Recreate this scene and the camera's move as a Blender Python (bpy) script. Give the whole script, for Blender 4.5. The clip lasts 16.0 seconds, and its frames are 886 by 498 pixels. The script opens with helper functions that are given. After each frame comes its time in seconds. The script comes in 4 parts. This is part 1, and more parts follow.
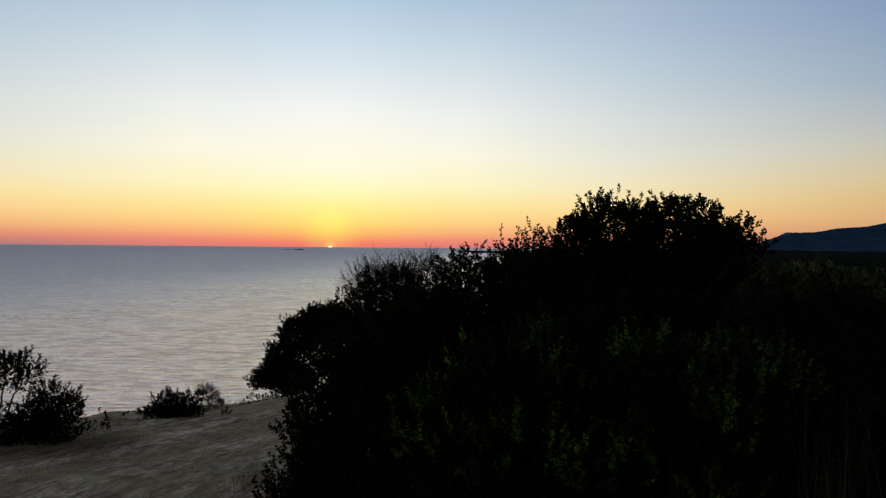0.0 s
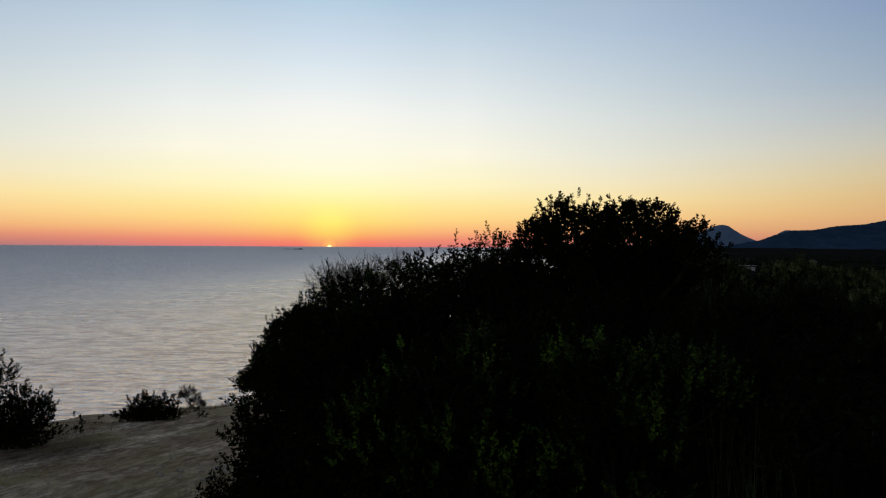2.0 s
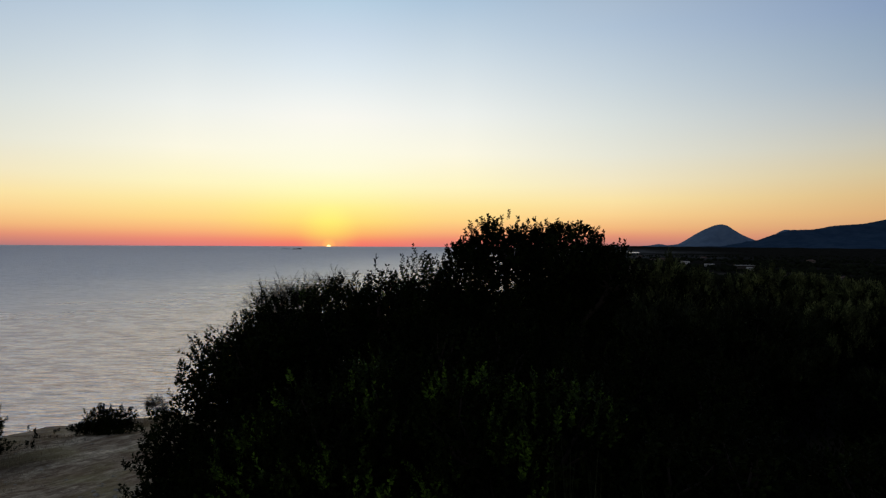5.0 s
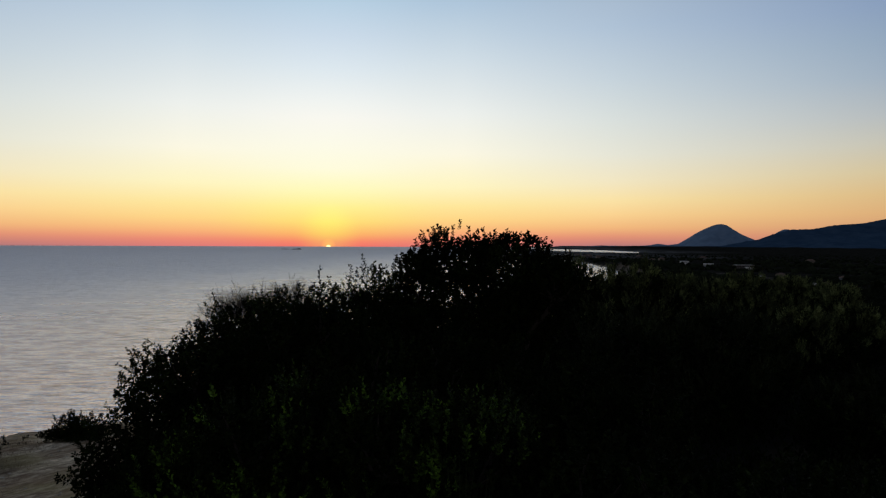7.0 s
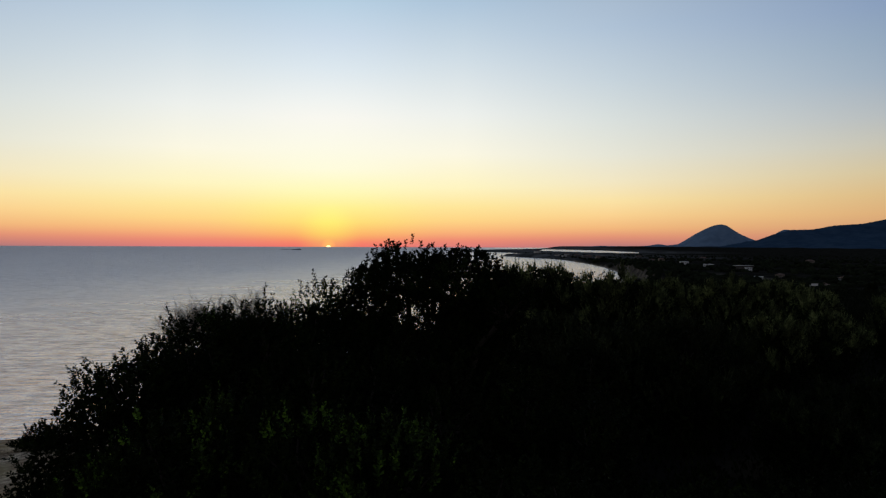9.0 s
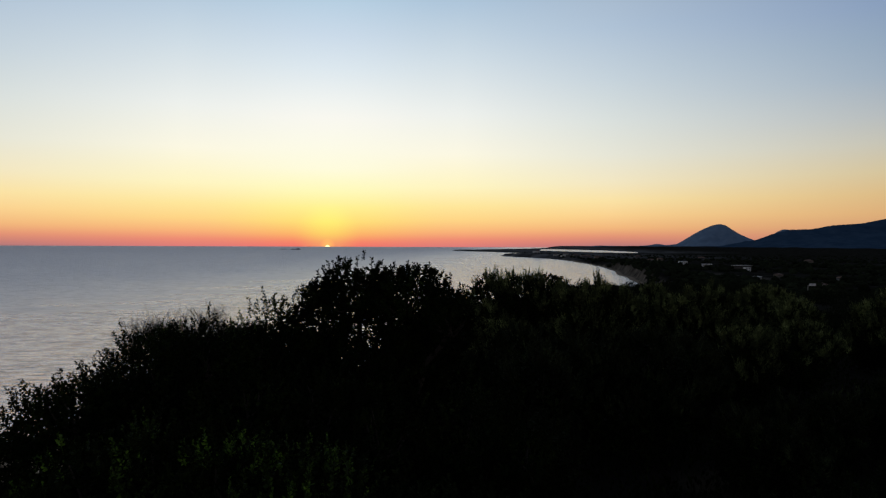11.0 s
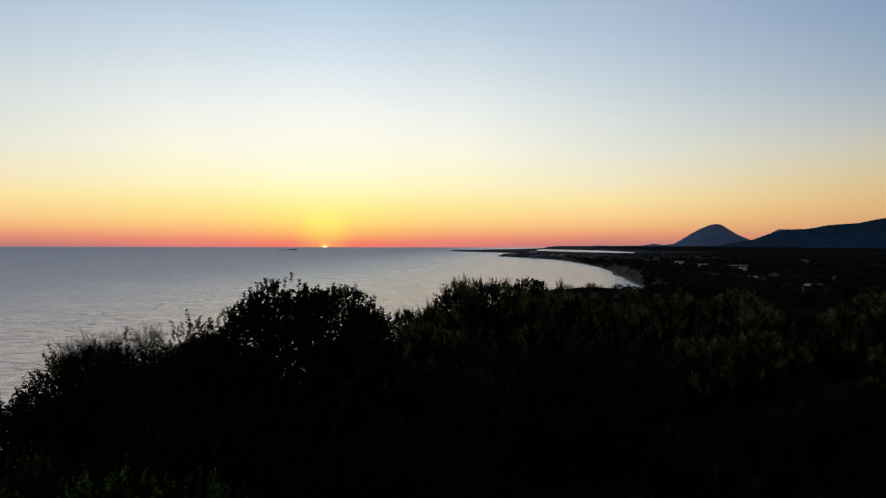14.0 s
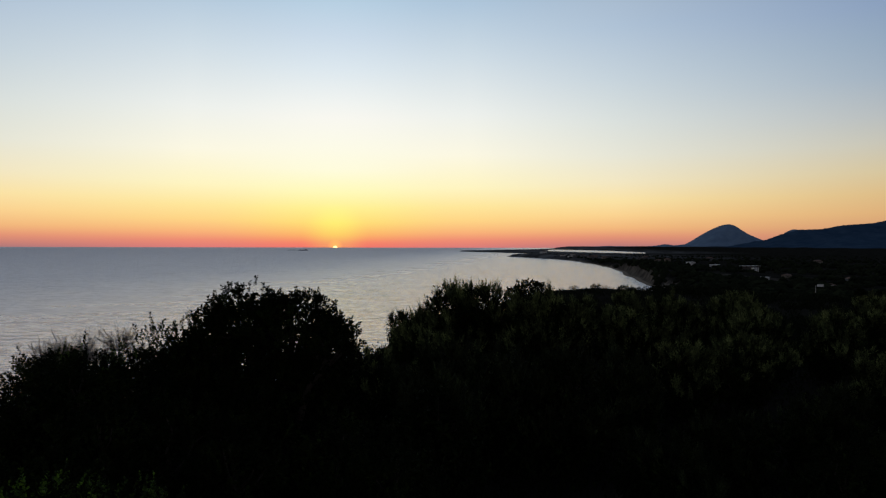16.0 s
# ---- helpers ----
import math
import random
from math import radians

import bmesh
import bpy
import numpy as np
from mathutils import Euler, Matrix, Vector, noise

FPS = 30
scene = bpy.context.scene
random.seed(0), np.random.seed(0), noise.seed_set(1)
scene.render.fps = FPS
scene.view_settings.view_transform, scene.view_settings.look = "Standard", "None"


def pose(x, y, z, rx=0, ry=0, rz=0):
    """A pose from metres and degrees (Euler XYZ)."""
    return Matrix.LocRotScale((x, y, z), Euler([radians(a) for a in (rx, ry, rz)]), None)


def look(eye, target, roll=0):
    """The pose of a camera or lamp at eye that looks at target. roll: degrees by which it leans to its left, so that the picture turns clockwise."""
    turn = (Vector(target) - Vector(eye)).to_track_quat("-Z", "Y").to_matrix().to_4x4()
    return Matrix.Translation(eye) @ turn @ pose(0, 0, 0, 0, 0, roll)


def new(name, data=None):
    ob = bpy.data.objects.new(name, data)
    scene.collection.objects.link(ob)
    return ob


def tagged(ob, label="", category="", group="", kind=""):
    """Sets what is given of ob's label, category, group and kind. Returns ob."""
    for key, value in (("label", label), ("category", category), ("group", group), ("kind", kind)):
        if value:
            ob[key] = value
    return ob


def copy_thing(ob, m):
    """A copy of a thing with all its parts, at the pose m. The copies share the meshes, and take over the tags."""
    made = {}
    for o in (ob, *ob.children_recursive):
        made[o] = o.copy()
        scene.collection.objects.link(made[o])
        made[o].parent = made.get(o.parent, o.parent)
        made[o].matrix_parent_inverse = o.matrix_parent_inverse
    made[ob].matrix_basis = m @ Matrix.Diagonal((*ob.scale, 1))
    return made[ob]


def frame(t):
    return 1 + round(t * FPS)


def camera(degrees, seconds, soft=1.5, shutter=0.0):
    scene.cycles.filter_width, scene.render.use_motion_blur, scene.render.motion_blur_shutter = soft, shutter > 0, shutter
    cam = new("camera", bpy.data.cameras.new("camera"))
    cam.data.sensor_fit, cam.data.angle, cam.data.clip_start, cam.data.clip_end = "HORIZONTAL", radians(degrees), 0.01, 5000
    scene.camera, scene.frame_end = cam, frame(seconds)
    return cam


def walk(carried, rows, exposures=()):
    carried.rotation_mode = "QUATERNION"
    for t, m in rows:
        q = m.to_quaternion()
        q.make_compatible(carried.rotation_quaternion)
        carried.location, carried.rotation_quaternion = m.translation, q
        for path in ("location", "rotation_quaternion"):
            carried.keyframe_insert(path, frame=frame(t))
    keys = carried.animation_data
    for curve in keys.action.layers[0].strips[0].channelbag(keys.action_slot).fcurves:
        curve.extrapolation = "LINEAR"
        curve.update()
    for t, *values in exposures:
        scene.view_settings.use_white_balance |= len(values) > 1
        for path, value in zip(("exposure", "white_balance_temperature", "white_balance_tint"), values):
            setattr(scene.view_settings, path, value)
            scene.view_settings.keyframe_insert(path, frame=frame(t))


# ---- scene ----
cam = camera(70.0, 16.0, 1.25)
PATH = [
    (0, (0.056, 0.062, 3.415), (0.054, 2.062, 3.395), 0.5),
    (0.5, (0.182, 0.059, 3.443), (0.179, 2.059, 3.421), 0.4),
    (1, (0.294, 0.056, 3.456), (0.295, 2.056, 3.434), 0.4),
    (1.5, (0.458, 0.052, 3.48), (0.456, 2.052, 3.457), 0.4),
    (2, (0.594, 0.049, 3.493), (0.594, 2.049, 3.47), 0.3),
    (2.5, (0.748, 0.046, 3.574), (0.748, 2.046, 3.55), 0.4),
    (3, (0.9, 0.043, 3.67), (0.901, 2.043, 3.647), 0.4),
    (3.5, (1.055, 0.039, 3.736), (1.057, 2.039, 3.713), 0.3),
    (4, (1.218, 0.036, 3.767), (1.22, 2.036, 3.743), 0.3),
    (6.5, (2.069, 0.022, 3.897), (2.072, 2.022, 3.873), 0.2),
    (7, (2.236, 0.019, 3.948), (2.239, 2.019, 3.924), 0.2),
    (7.5, (2.407, 0.017, 3.996), (2.411, 2.017, 3.973), 0.2),
    (8, (2.578, 0.014, 4.042), (2.58, 2.014, 4.019), 0.2),
    (8.5, (2.744, 0.012, 4.094), (2.747, 2.012, 4.071), 0.2),
    (9, (2.899, 0.011, 4.148), (2.902, 2.011, 4.125), 0.2),
    (11.5, (3.734, 0.006, 4.442), (3.74, 2.006, 4.418), 0.2),
    (12, (3.895, 0.006, 4.494), (3.9, 2.006, 4.471), 0.2),
    (12.5, (4.055, 0.006, 4.547), (4.061, 2.006, 4.524), 0.1),
    (13, (4.218, 0.007, 4.597), (4.226, 2.007, 4.573), 0.2),
    (13.5, (4.38, 0.008, 4.627), (4.394, 2.008, 4.604), 0.1),
    (14, (4.541, 0.009, 4.686), (4.555, 2.009, 4.663), 0.1),
    (14.5, (4.699, 0.011, 4.72), (4.7, 2.011, 4.697), 0.2),
    (15, (4.859, 0.014, 4.73), (4.847, 2.014, 4.707), 0.2),
    (15.5, (5.03, 0.016, 4.731), (5.011, 2.016, 4.708), 0.1),
    (16, (5.188, 0.020, 4.73), (5.17, 2.020, 4.708), 0.1),
]
walk(cam, [(t, look(eye, target, roll)) for t, eye, target, roll in PATH])

# ---------------------------------------------------------------- world, sun
SEA = -40.0
SUN_AZ, SUN_EL = -10.18, -0.46      # degrees from +y to +x, degrees over the eye's level


def srgb(r, g, b):
    f = lambda c: ((c / 255 + 0.055) / 1.055) ** 2.4 if c > 10 else c / 255 / 12.92
    return (f(r), f(g), f(b), 1)


def ramp(nodes, stops, ease="LINEAR"):
    r = nodes.new("ShaderNodeValToRGB")
    r.color_ramp.interpolation = ease
    while len(r.color_ramp.elements) < len(stops):
        r.color_ramp.elements.new(0.5)
    for e, (p, c) in zip(r.color_ramp.elements, stops):
        e.position, e.color = p, (c if isinstance(c, tuple) else (c, c, c, 1))
    return r


def math_node(nodes, links, op, a, b):
    n = nodes.new("ShaderNodeMath")
    n.operation = op
    for i, v in enumerate((a, b)):
        if isinstance(v, (int, float)):
            n.inputs[i].default_value = v
        else:
            links.new(v, n.inputs[i])
    return n.outputs[0]


# sky colours by height over the sea's rim (sine of the angle), at degrees from the sun's azimuth
SKY = [
    (0, [(0.0, (243, 118, 106)), (0.007, (249, 132, 104)), (0.02, (254, 183, 104)), (0.038, (255, 223, 118)), (0.06, (255, 241, 145)), (0.086, (255, 250, 186)), (0.12, (255, 252, 221)),
         (0.154, (253, 251, 232)), (0.196, (249, 248, 240)), (0.22, (241, 244, 241)), (0.268, (221, 232, 239)), (0.314, (202, 218, 233)), (0.358, (183, 207, 226)), (0.6, (118, 134, 160)), (1.0, (80, 88, 104))]),
    (12, [(0.0, (220, 124, 120)), (0.011, (238, 139, 115)), (0.024, (250, 179, 121)), (0.042, (255, 213, 134)), (0.064, (255, 231, 155)), (0.094, (255, 245, 194)), (0.145, (252, 248, 227)), (0.205, (238, 241, 237)),
          (0.285, (208, 221, 230)), (0.36, (175, 198, 219)), (0.6, (116, 132, 158)), (1.0, (80, 88, 104))]),
    (25, [(0.0, (168, 121, 123)), (0.006, (197, 126, 118)), (0.017, (227, 147, 117)), (0.03, (243, 184, 125)), (0.05, (251, 211, 145)), (0.072, (251, 227, 166)), (0.1, (243, 231, 195)), (0.14, (231, 230, 215)),
          (0.19, (218, 224, 221)), (0.25, (198, 211, 220)), (0.32, (175, 194, 214)), (0.6, (112, 126, 152)), (1.0, (80, 88, 104))]),
    (45, [(0.0, (172, 114, 110)), (0.015, (205, 142, 112)), (0.046, (222, 175, 122)), (0.0715, (221, 188, 135)), (0.1, (214, 197, 158)), (0.136, (200, 197, 182)), (0.172, (183, 189, 191)), (0.221, (161, 177, 193)),
          (0.266, (148, 168, 190)), (0.305, (138, 159, 189)), (0.6, (98, 112, 136)), (1.0, (80, 88, 104))]),
    (100, [(0.0, (128, 96, 96)), (0.05, (150, 128, 112)), (0.12, (146, 140, 132)), (0.25, (122, 130, 144)), (0.6, (88, 97, 116)), (1.0, (80, 88, 104))]),
    (180, [(0.0, (92, 88, 98)), (0.08, (124, 114, 116)), (0.2, (118, 119, 128)), (0.5, (84, 92, 108)), (1.0, (80, 88, 104))])]


def sunset_sky():
    """A clear sky with the sun half below the sea: bands of colour by height that change away from the sun's azimuth, a glow round the disc."""
    w = bpy.data.worlds.new("sunset_sky")
    scene.world = w
    w.use_nodes = True
    n, l = w.node_tree.nodes, w.node_tree.links
    n.clear()
    way = n.new("ShaderNodeTexCoord").outputs["Generated"]
    sep = n.new("ShaderNodeSeparateXYZ")
    l.new(way, sep.inputs[0])
    height = n.new("ShaderNodeMapRange")
    height.inputs["From Min"].default_value, height.inputs["From Max"].default_value = -0.0085, 0.9915
    l.new(sep.outputs["Z"], height.inputs["Value"])
    a = radians(SUN_AZ)
    flat = n.new("ShaderNodeVectorMath")
    flat.operation = "MULTIPLY"
    flat.inputs[1].default_value = (1, 1, 0)
    l.new(way, flat.inputs[0])
    unit = n.new("ShaderNodeVectorMath")
    unit.operation = "NORMALIZE"
    l.new(flat.outputs[0], unit.inputs[0])
    turn = n.new("ShaderNodeVectorMath")
    turn.operation = "DOT_PRODUCT"
    turn.inputs[1].default_value = (math.sin(a), math.cos(a), 0)
    l.new(unit.outputs[0], turn.inputs[0])
    off = math_node(n, l, "ARCCOSINE", math_node(n, l, "MINIMUM", turn.outputs["Value"], 0.999999), 0)
    out, last = None, 0
    for degrees, stops in SKY:
        band = ramp(n, [(p, srgb(*c)) for p, c in stops])
        l.new(height.outputs[0], band.inputs[0])
        if out is None:
            out = band.outputs[0]
            continue
        m = n.new("ShaderNodeMapRange")
        m.interpolation_type = "LINEAR" if last else "SMOOTHSTEP"
        m.inputs["From Min"].default_value, m.inputs["From Max"].default_value = radians(last), radians(degrees)
        l.new(off, m.inputs["Value"])
        x = n.new("ShaderNodeMix")
        x.data_type = "RGBA"
        l.new(m.outputs[0], x.inputs["Factor"])
        l.new(out, x.inputs["A"])
        l.new(band.outputs[0], x.inputs["B"])
        out, last = x.outputs["Result"], degrees
    # the yellow glow over the sun, its orange rim, and the disc
    for up, wide, power, col in ((1.0, 3.2, 2.0, (0.0, 0.16, 0.0)), (0.0, 0.75, 2.0, (0.3, 0.16, 0.0)), (-0.09, 0.21, 0.3, (2.4, 1.5, 0.6))):
        e = radians(SUN_EL + up)
        near = n.new("ShaderNodeVectorMath")
        near.operation = "DOT_PRODUCT"
        near.inputs[1].default_value = (math.sin(a) * math.cos(e), math.cos(a) * math.cos(e), math.sin(e))
        l.new(way, near.inputs[0])
        m = n.new("ShaderNodeMapRange")
        m.inputs["From Min"].default_value, m.inputs["From Max"].default_value = math.cos(radians(wide)), 1.0
        l.new(near.outputs["Value"], m.inputs["Value"])
        p = math_node(n, l, "POWER", m.outputs[0], power)
        c = n.new("ShaderNodeVectorMath")
        c.operation = "SCALE"
        c.inputs[0].default_value = col
        l.new(p, c.inputs["Scale"])
        s = n.new("ShaderNodeVectorMath")
        s.operation = "ADD"
        l.new(out, s.inputs[0])
        l.new(c.outputs[0], s.inputs[1])
        out = s.outputs[0]
    bg = n.new("ShaderNodeBackground")
    l.new(out, bg.inputs[0])
    bg.inputs["Strength"].default_value = 1.0
    l.new(bg.outputs[0], n.new("ShaderNodeOutputWorld").inputs[0])


sunset_sky()
sun = new("sun", bpy.data.lights.new("sun", "SUN"))
sun.data.energy, sun.data.angle, sun.data.color = 0.002, radians(6), (1.0, 0.5, 0.22)
sun.matrix_world = look((0, 0, 0), (-math.sin(radians(SUN_AZ)), -math.cos(radians(SUN_AZ)), -math.sin(radians(0.4))))


# ---------------------------------------------------------------- materials
class Mat:
    """A principled material with a few node shortcuts."""

    def __init__(self, name, rough=0.8, spec=0.5):
        self.m = bpy.data.materials.new(name)
        self.m.use_nodes = True
        self.n, self.l = self.m.node_tree.nodes, self.m.node_tree.links
        self.b = self.n["Principled BSDF"]
        self.b.inputs["Roughness"].default_value = rough
        self.b.inputs["Specular IOR Level"].default_value = spec
        self.place = self.n.new("ShaderNodeTexCoord").outputs["Object"]

    def noise(self, scale, detail=4, stretch=(1, 1, 1), rough=0.55, vector=None):
        mp = self.n.new("ShaderNodeMapping")
        mp.inputs["Scale"].default_value = stretch
        self.l.new(vector or self.place, mp.inputs[0])
        t = self.n.new("ShaderNodeTexNoise")
        t.inputs["Scale"].default_value, t.inputs["Detail"].default_value, t.inputs["Roughness"].default_value = scale, detail, rough
        self.l.new(mp.outputs[0], t.inputs["Vector"])
        return t.outputs["Fac"]

    def ramp(self, fac, stops):
        r = ramp(self.n, stops)
        self.l.new(fac, r.inputs[0])
        return r.outputs[0]

    def mix(self, fac, a, b, blend="MIX"):
        x = self.n.new("ShaderNodeMix")
        x.data_type, x.blend_type = "RGBA", blend
        for key, v in (("Factor", fac), ("A", a), ("B", b)):
            s = next(i for i in x.inputs if i.name == key and i.type == ("VALUE" if key == "Factor" else "RGBA"))
            if isinstance(v, (float, int)):
                s.default_value = v
            elif isinstance(v, tuple):
                s.default_value = (*v[:3], 1)
            else:
                self.l.new(v, s)
        return next(o for o in x.outputs if o.type == "RGBA")

    def color(self, c):
        if isinstance(c, tuple):
            self.b.inputs["Base Color"].default_value = (*c[:3], 1)
        else:
            self.l.new(c, self.b.inputs["Base Color"])
        return self

    def bump(self, fac, strength, distance):
        u = self.n.new("ShaderNodeBump")
        u.inputs["Strength"].default_value, u.inputs["Distance"].default_value = strength, distance
        self.l.new(fac, u.inputs["Height"])
        if self.b.inputs["Normal"].links:
            self.l.new(self.b.inputs["Normal"].links[0].from_socket, u.inputs["Normal"])
        self.l.new(u.outputs[0], self.b.inputs["Normal"])
        return self

    def island(self):
        return self.n.new("ShaderNodeNewGeometry").outputs["Random Per Island"]


def leaf_material(name, dark, light, rough=0.5, spec=0.12, least=0.14):
    m = Mat(name, rough, spec)
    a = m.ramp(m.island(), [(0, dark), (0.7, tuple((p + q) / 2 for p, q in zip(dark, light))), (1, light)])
    # Noise darkens whole clumps to near black, shade painted between lit clumps.
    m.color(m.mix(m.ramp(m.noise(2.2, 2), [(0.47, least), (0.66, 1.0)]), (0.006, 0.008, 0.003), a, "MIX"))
    return m.m


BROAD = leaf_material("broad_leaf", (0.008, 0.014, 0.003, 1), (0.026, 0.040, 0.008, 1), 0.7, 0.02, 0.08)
FRESH = leaf_material("young_leaf", (0.016, 0.037, 0.005, 1), (0.21, 0.38, 0.035, 1), 0.55, 0.07, 0.2)
OLIVE = leaf_material("narrow_leaf", (0.09, 0.112, 0.042, 1), (0.38, 0.43, 0.15, 1), 0.7, 0.08, 0.25)
DULL = leaf_material("dull_leaf", (0.02, 0.03, 0.01, 1), (0.07, 0.09, 0.03, 1), 0.7, 0.08, 0.25)
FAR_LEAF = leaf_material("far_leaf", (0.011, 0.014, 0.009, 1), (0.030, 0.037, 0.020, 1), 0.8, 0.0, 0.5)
STRAW = leaf_material("dry_grass", (0.20, 0.14, 0.08, 1), (0.46, 0.36, 0.21, 1), 0.8, 0.1, 0.8)
GRASS = leaf_material("green_grass", (0.03, 0.045, 0.016, 1), (0.12, 0.14, 0.06, 1), 0.7, 0.1, 0.5)


def bark_material():
    m = Mat("bark", 0.9, 0.2)
    f = m.noise(14, 5, (1, 1, 0.25))
    m.color(m.ramp(f, [(0.3, (0.025, 0.02, 0.015, 1)), (0.7, (0.06, 0.047, 0.036, 1))])).bump(f, 0.6, 0.01)
    return m.m


def twig_material():
    m = Mat("dry_twig", 0.9, 0.2)
    m.color(m.ramp(m.noise(30, 3), [(0.3, (0.05, 0.042, 0.035, 1)), (0.7, (0.13, 0.11, 0.09, 1))]))
    return m.m


BARK, TWIG = bark_material(), twig_material()


def sea_material():
    m = Mat("sea_water", 0.2, 0.85)
    m.b.inputs["IOR"].default_value = 3.9
    m.color((0.175, 0.163, 0.156))
    m.b.inputs["Specular Tint"].default_value = (0.965, 0.935, 0.945, 1)
    swell = m.noise(0.15, 2, (0.6, 1.0, 1), 0.5)
    chop = m.noise(0.42, 2.5, (0.3, 1.0, 1), 0.55)
    ripple = m.noise(1.3, 2, (0.4, 1.0, 1), 0.6)
    groups = m.noise(0.05, 3, (0.7, 1.0, 1), 0.6)
    m.bump(groups, 1.0, 1.0).bump(swell, 1.0, 1.6).bump(chop, 1.0, 5.0).bump(ripple, 1.0, 1.6)
    # Specular level follows noise, painting in the dark streaks of wave faces.
    facet_shade = m.ramp(m.mix(0.28, m.noise(0.36, 3, (0.36, 1.0, 1), 0.6), m.noise(0.11, 4, (0.5, 1.0, 1), 0.65)), [(0.36, 0.66), (0.54, 1.0)])
    m.l.new(facet_shade, m.b.inputs["Specular IOR Level"])
    # smooth in the lee of the cliff, rougher offshore
    far = m.n.new("ShaderNodeVectorMath")
    far.operation = "LENGTH"
    m.l.new(m.place, far.inputs[0])
    out = math_node(m.n, m.l, "DIVIDE", far.outputs["Value"], 3000.0)
    wind = m.ramp(out, [(0.0, 0.4), (0.1, 0.5), (0.33, 0.6), (1.0, 0.9)])
    rough = m.ramp(out, [(0.0, 0.33), (0.07, 0.35), (0.15, 0.38), (0.33, 0.45), (1.0, 0.56)])
    # the bay lies in the lee of the land, to the east
    part_xy = m.n.new("ShaderNodeSeparateXYZ")
    m.l.new(m.place, part_xy.inputs[0])
    east = math_node(m.n, m.l, "MULTIPLY_ADD", part_xy.outputs["Y"], -0.12)
    m.l.new(part_xy.outputs["X"], east.node.inputs[2])
    lee = m.n.new("ShaderNodeMapRange")
    lee.interpolation_type = "SMOOTHSTEP"
    for key, v in (("From Min", -560.0), ("From Max", 90.0), ("To Min", 1.0), ("To Max", 0.42)):
        lee.inputs[key].default_value = v
    m.l.new(east, lee.inputs["Value"])
    # gusts ruffle it in long streaks
    gust = m.ramp(m.noise(0.03, 5, (0.3, 1.0, 1), 0.7), [(0.35, 0.84), (0.65, 1.06)])
    wind = math_node(m.n, m.l, "MULTIPLY", wind, lee.outputs[0])
    rough = math_node(m.n, m.l, "MULTIPLY", rough, lee.outputs[0])
    m.l.new(math_node(m.n, m.l, "MULTIPLY", rough, gust), m.b.inputs["Roughness"])
    for u in [u for u in m.n if u.type == "BUMP"]:
        m.l.new(wind, u.inputs["Strength"])
    return m.m


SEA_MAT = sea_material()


def ground_material():
    """Pale trodden earth, scrub soil, beach sand and cliff clay, laid by the vertex layers 'earth', 'sand' and 'clay';
    'dry' lays painted far haze.
    """
    m = Mat("coastal_ground", 1.0, 0.0)

    def layer(name):
        a = m.n.new("ShaderNodeAttribute")
        a.attribute_name = name
        return a.outputs["Fac"]

    blotch = m.noise(0.7, 5)
    grain = m.noise(9, 6, rough=0.7)
    along = m.n.new("ShaderNodeMapping")
    along.inputs["Rotation"].default_value = (0, 0, radians(24))
    m.l.new(m.place, along.inputs[0])
    along = along.outputs[0]
    streak = m.noise(2.0, 8, (1.9, 0.55, 1), 0.74, along)
    pale = m.mix(m.ramp(streak, [(0.37, 0.0), (0.63, 1.0)]), (0.26, 0.175, 0.115), (0.95, 0.79, 0.55))
    rut = m.noise(0.55, 3, (2.4, 0.22, 1), 0.5, along)
    pale = m.mix(m.ramp(rut, [(0.42, 0.55), (0.58, 0.0)]), pale, (0.34, 0.235, 0.14))
    pale = m.mix(m.ramp(grain, [(0.45, 0.0), (0.62, 0.5)]), pale, (0.26, 0.185, 0.12))
    clod = m.noise(5.5, 6, (1.4, 0.6, 1), 0.68, along)
    pale = m.mix(m.ramp(clod, [(0.47, 0.0), (0.57, 0.56)]), pale, (0.13, 0.08, 0.05))
    pale = m.mix(m.ramp(blotch, [(0.48, 0.0), (0.60, 0.5)]), pale, (0.34, 0.29, 0.13))
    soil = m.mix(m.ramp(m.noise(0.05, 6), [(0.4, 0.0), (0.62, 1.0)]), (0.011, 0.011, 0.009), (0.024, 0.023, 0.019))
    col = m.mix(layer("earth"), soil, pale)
    # Grey of distant haze, painted over the far ground by the 'dry' layer.
    far_haze = m.mix(m.ramp(m.noise(0.018, 5), [(0.4, 0.0), (0.6, 1.0)]), (0.07, 0.073, 0.075), (0.18, 0.175, 0.17))
    col = m.mix(layer("dry"), col, far_haze)
    col = m.mix(layer("clay"), col, m.mix(m.ramp(m.noise(0.16, 6, (1, 1, 0.12)), [(0.38, 0.0), (0.62, 1.0)]), (0.045, 0.04, 0.036), (0.19, 0.165, 0.135)))
    col = m.mix(layer("sand"), col, (0.24, 0.20, 0.15))
    m.color(col)
    m.bump(streak, 0.5, 0.11).bump(clod, 0.7, 0.09).bump(grain, 0.8, 0.035)
    return m.m


GROUND = ground_material()


def plain_material(name, a, b, scale, rough=0.85, spec=0.3):
    m = Mat(name, rough, spec)
    f = m.noise(scale, 5)
    m.color(m.ramp(f, [(0.35, (*a, 1)), (0.68, (*b, 1))])).bump(f, 0.3, 0.2 / scale)
    return m.m


